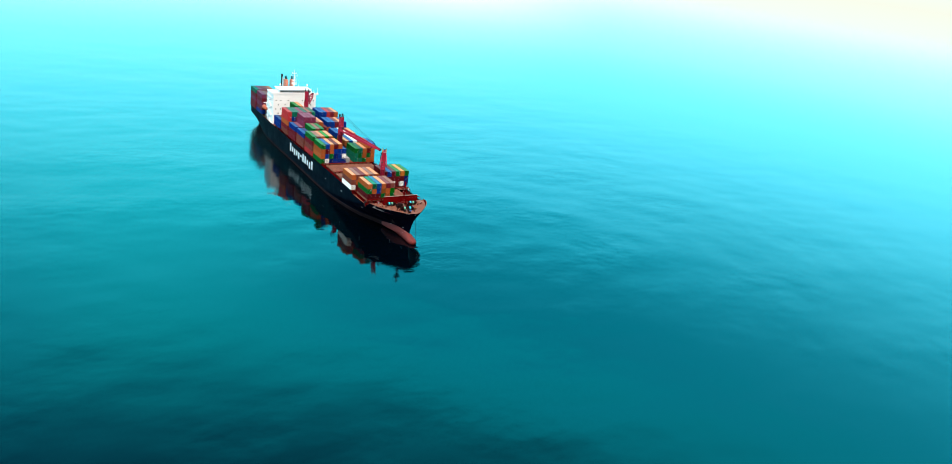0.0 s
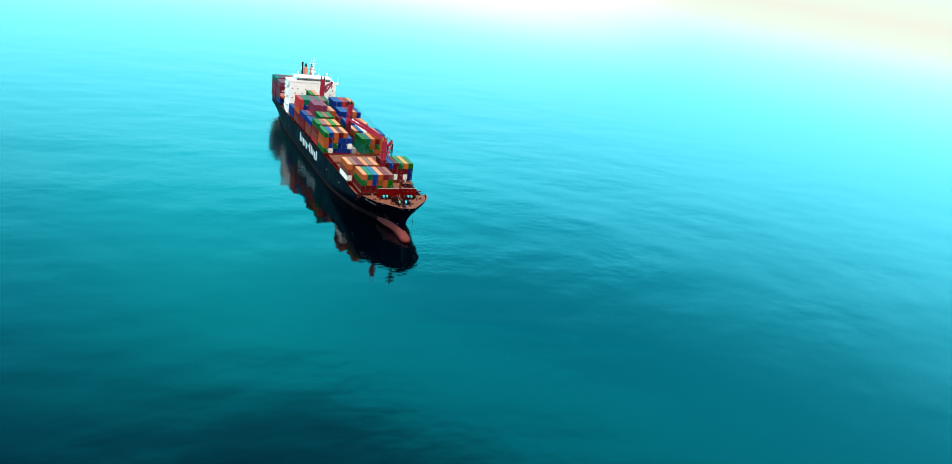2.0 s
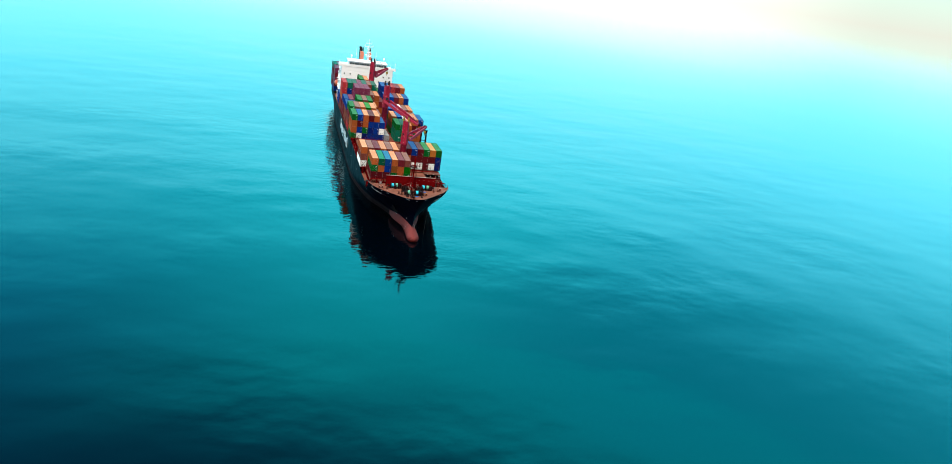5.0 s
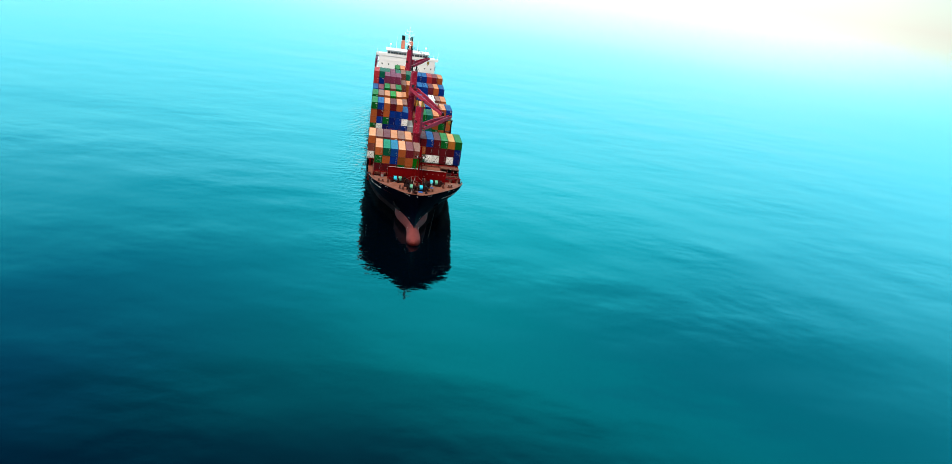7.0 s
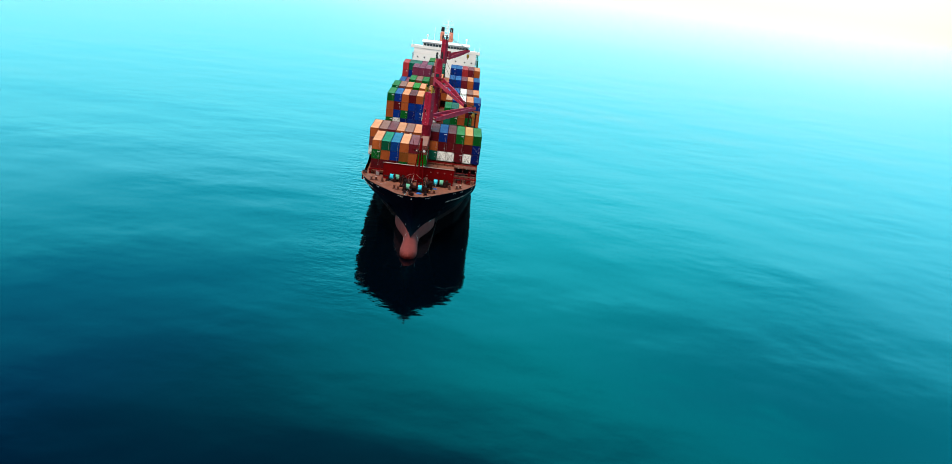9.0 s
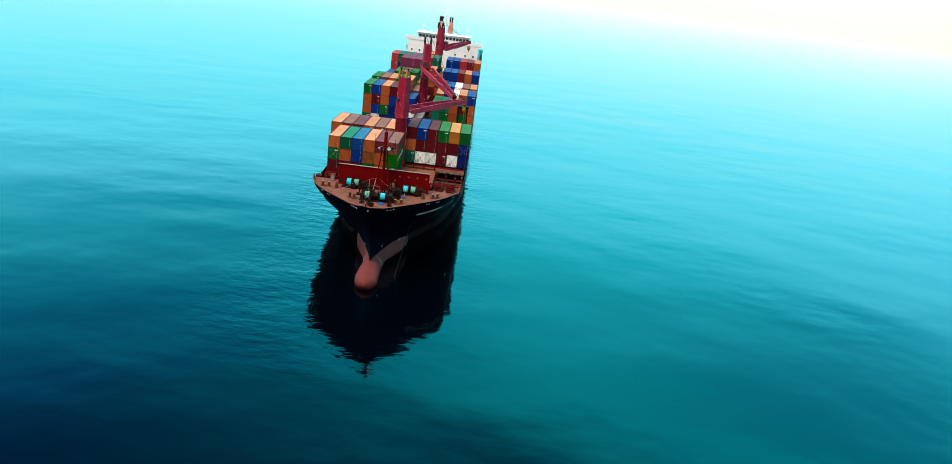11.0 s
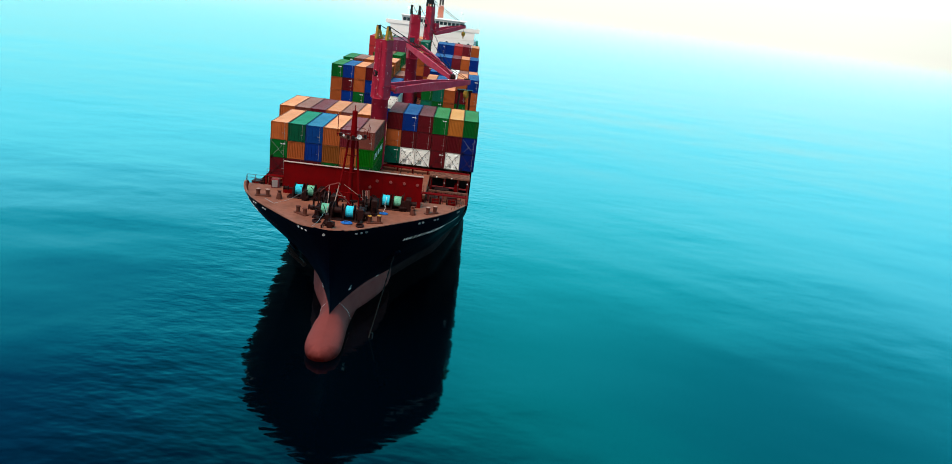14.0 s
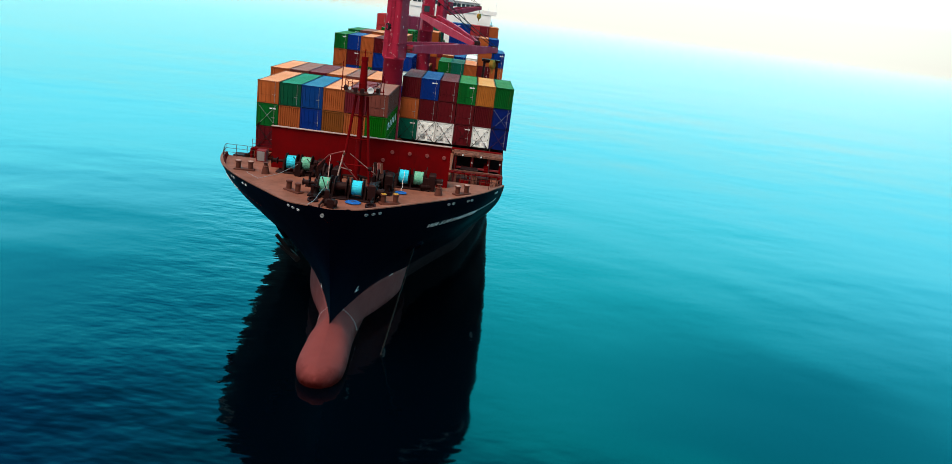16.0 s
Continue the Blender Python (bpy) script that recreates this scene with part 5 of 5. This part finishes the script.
for x in (-2.6, 2.6):
    cs = thing("chain_stopper", "rust-brown chain stopper on the anchor chain", "chain stopper", pose(x, 2.6, FORE), "chain stoppers")
    part("cheek", Shape().slab(-0.7, -0.4, -0.8, 0.8, 0, 0.95, 0.1), RUSTY, cs)
    part("cheek", Shape().slab(0.4, 0.7, -0.8, 0.8, 0, 0.95, 0.1), RUSTY, cs)
    part("bar", Shape().rod((-0.8, 0.2, 0.85), (0.8, 0.2, 0.85), 0.12, 8), RUSTY, cs)
for x, y, n, mat, lb_ in ((0.9, 0.35, 3, ROPE_DEEP, "royal-blue mooring rope coiled on the deck"), (4.7, 5.9, 2, ROPE_DEEP, "royal-blue rope end lying on the deck")):
    coil = Shape()
    for r in range(n):
        pts = [Vector((x + (0.3 + 0.11 * r) * math.cos(a * math.pi / 7) * 1.3, y + (0.3 + 0.11 * r) * math.sin(a * math.pi / 7), FORE + 0.07 + 0.05 * (n - r))) for a in range(15)]
        for p, q in zip(pts, pts[1:]):
            coil.rod(p, q, 0.055, 6)
    solid("rope_coil", coil, mat, lb_, "rope", "coiled ropes")
# ropes led across the deck
for k, (a, b, mat) in enumerate((((-5.4, 8.4, 16.0), (-9.0, 4.6, FORE + 0.2), GREY), ((4.7, 8.2, 16.1), (4.7, 6.2, FORE + 0.15), MARK), ((-1.6, 1.4, 15.9), (-2.6, -4.6, FORE + 0.5), GREY), ((-9.0, 4.6, FORE + 0.2), (-10.4, 5.7, FORE + 0.4), GREY))):
    rp = Shape()
    a, b = Vector(a), Vector(b)
    pts = [a.lerp(b, i / 8) + Vector((0.06 * math.sin(i * 1.7), 0, -0.35 * math.sin(math.pi * i / 8) * (a.z > FORE + 1))) for i in range(9)]
    for p, q in zip(pts, pts[1:]):
        rp.rod(p, q, 0.022, 6)
    solid("mooring_rope", rp, mat, "pale mooring rope led across the deck", "rope", "mooring ropes")
# light derrick of thin spars propped up among the winches, its fall led down to the deck
bm_ = thing("stores_derrick", "light-brown derrick of thin spars propped among the winches", "derrick", Matrix())
DX, DY = -0.9, 4.6
head = (DX, DY, FORE + 3.85)
part("leg", Shape().rod((DX - 0.7, DY - 0.2, FORE), head, 0.075, 8, 0.06), FLANGE, bm_, "pale worn spar")
part("leg", Shape().rod((DX + 2.2, DY + 1.0, FORE), (DX - 0.3, DY + 0.1, FORE + 2.9), 0.07, 8, 0.05), PAD, bm_)
part("boom", Shape().rod((DX - 3.0, DY + 2.6, FORE + 1.5), (DX - 1.4, DY + 0.2, FORE + 3.3), 0.07, 8).rod((DX - 1.4, DY + 0.2, FORE + 3.3), head, 0.06, 8), PAD, bm_, "red-brown boom")
part("boom_rest", Shape().rod((DX - 3.0, DY + 2.6, FORE), (DX - 3.0, DY + 2.6, FORE + 1.55), 0.09, 8).box(DX - 3.15, DX - 2.85, DY + 2.45, DY + 2.75, FORE, FORE + 0.1), BITTS, bm_)
part("tie", Shape().rod((DX - 0.35, DY - 0.1, FORE + 2.3), (DX + 0.75, DY + 0.6, FORE + 1.9), 0.05, 6), FLANGE, bm_)
part("block", Shape().lathe((DX - 0.1, DY, FORE + 3.6), (1, 0, 0), [(0, 0.1), (0.05, 0.17), (0.15, 0.17), (0.2, 0.1)], 10), BITTS, bm_, "rusty block at the head")
part("fall", Shape().rod((DX - 1.3, DY + 0.2, FORE + 3.3), (-1.3, -1.4, FORE + 0.1), 0.03, 5), FLANGE, bm_, "pale rope fall")
part("guy", Shape().rod((DX + 0.5, DY + 0.4, FORE + 3.6), (3.3, 7.4, FORE + 0.3), 0.028, 5), FLANGE, bm_, "pale wire guy")
# hatch boards stood on edge behind the windlass
for x, lean, mat in ((1.9, 0.12, RUSTY), (2.35, 0.2, PAD), (2.7, 0.3, BITTS)):
    hb = thing("hatch_board", "worn narrow steel board leaning among the winch gear", "board", pose(x, 6.9, FORE), "leaning boards")
    part("board", Shape().add([(-0.14, 0, 0), (0.14, 0, 0), (0.14 - lean, 0.5, 2.5), (-0.14 - lean, 0.5, 2.5), (-0.14, 0.07, 0), (0.14, 0.07, 0), (0.14 - lean, 0.57, 2.5), (-0.14 - lean, 0.57, 2.5)], [(0, 1, 2, 3), (5, 4, 7, 6), (3, 2, 6, 7), (1, 5, 6, 2), (4, 0, 3, 7), (0, 4, 5, 1)]), mat, hb)
    part("edge_strip", Shape().beam((-0.13, -0.02, 0.05), (-0.13 - lean, 0.48, 2.45), 0.03, 0.03), FLANGE, hb)


# brake levers, control stands and pipe runs crowded round the winches
rnd_k = random.Random(23)
for x, y in ((-5.9, 8.0), (-4.6, 8.6), (-3.2, 7.6), (-2.6, 6.6), (-2.9, 3.2), (-1.7, 2.0), (-0.6, 2.6), (2.4, 8.3), (3.2, 7.4), (2.9, 6.2), (2.3, 2.3), (6.9, 8.2), (-1.2, -1.2), (-0.7, -1.9)):
    k_ = thing("winch_control", "dark rusty winch brake stand with a lever", "winch control", pose(x, y, FORE, 0, 0, rnd_k.uniform(0, 180)), "winch controls")
    h_k = rnd_k.uniform(0.8, 1.5)
    part("stand", Shape().slab(-0.3, 0.3, -0.22, 0.22, 0, h_k, 0.06), RUSTY, k_)
    part("lever", Shape().rod((0, 0.1, h_k), (rnd_k.uniform(-0.5, 0.5), 0.5, h_k + rnd_k.uniform(0.5, 1.1)), 0.045, 6), RUSTY, k_)
    part("gear_case", Shape().rod((-0.5, -0.1, 0.45), (0.5, -0.1, 0.45), rnd_k.uniform(0.22, 0.36), 10), RUSTY, k_)
for a, b in (((-6.5, 9.4), (6.8, 9.4)), ((-6.5, 9.7), (6.8, 9.7)), ((-3.3, 5.4), (3.3, 5.4)), ((-2.2, 1.2), (-2.2, 8.8)), ((2.2, 1.2), (2.2, 8.8)), ((-1.6, -2.4), (-1.6, 1.0))):
    pr_ = thing("pipe_run", "rust-brown pipe run low over the deck", "pipe", Matrix(), "pipe runs")
    part("pipe", Shape().rod((*a, FORE + 0.3), (*b, FORE + 0.3), 0.09, 8), RUSTY, pr_)
    n_s = max(2, int((abs(b[0] - a[0]) + abs(b[1] - a[1])) / 2.5))
    for i in range(n_s + 1):
        px, py = lerp(a[0], b[0], i / n_s), lerp(a[1], b[1], i / n_s)
        part("support", Shape().box(px - 0.06, px + 0.06, py - 0.06, py + 0.06, FORE, FORE + 0.24), RUSTY, pr_)

# round fairlead at the stem
fl = thing("bow_fairlead", "pale round fairlead at the stem head", "fairlead", pose(-0.45, stem(15.2) - 0.1, 15.1))
part("ring", Shape().lathe((0, 0, 0), (-0.2, -1, 0), [(0, 0.17), (0.12, 0.15), (0.12, 0.09), (0.04, 0.08)], 14), GREY, fl)
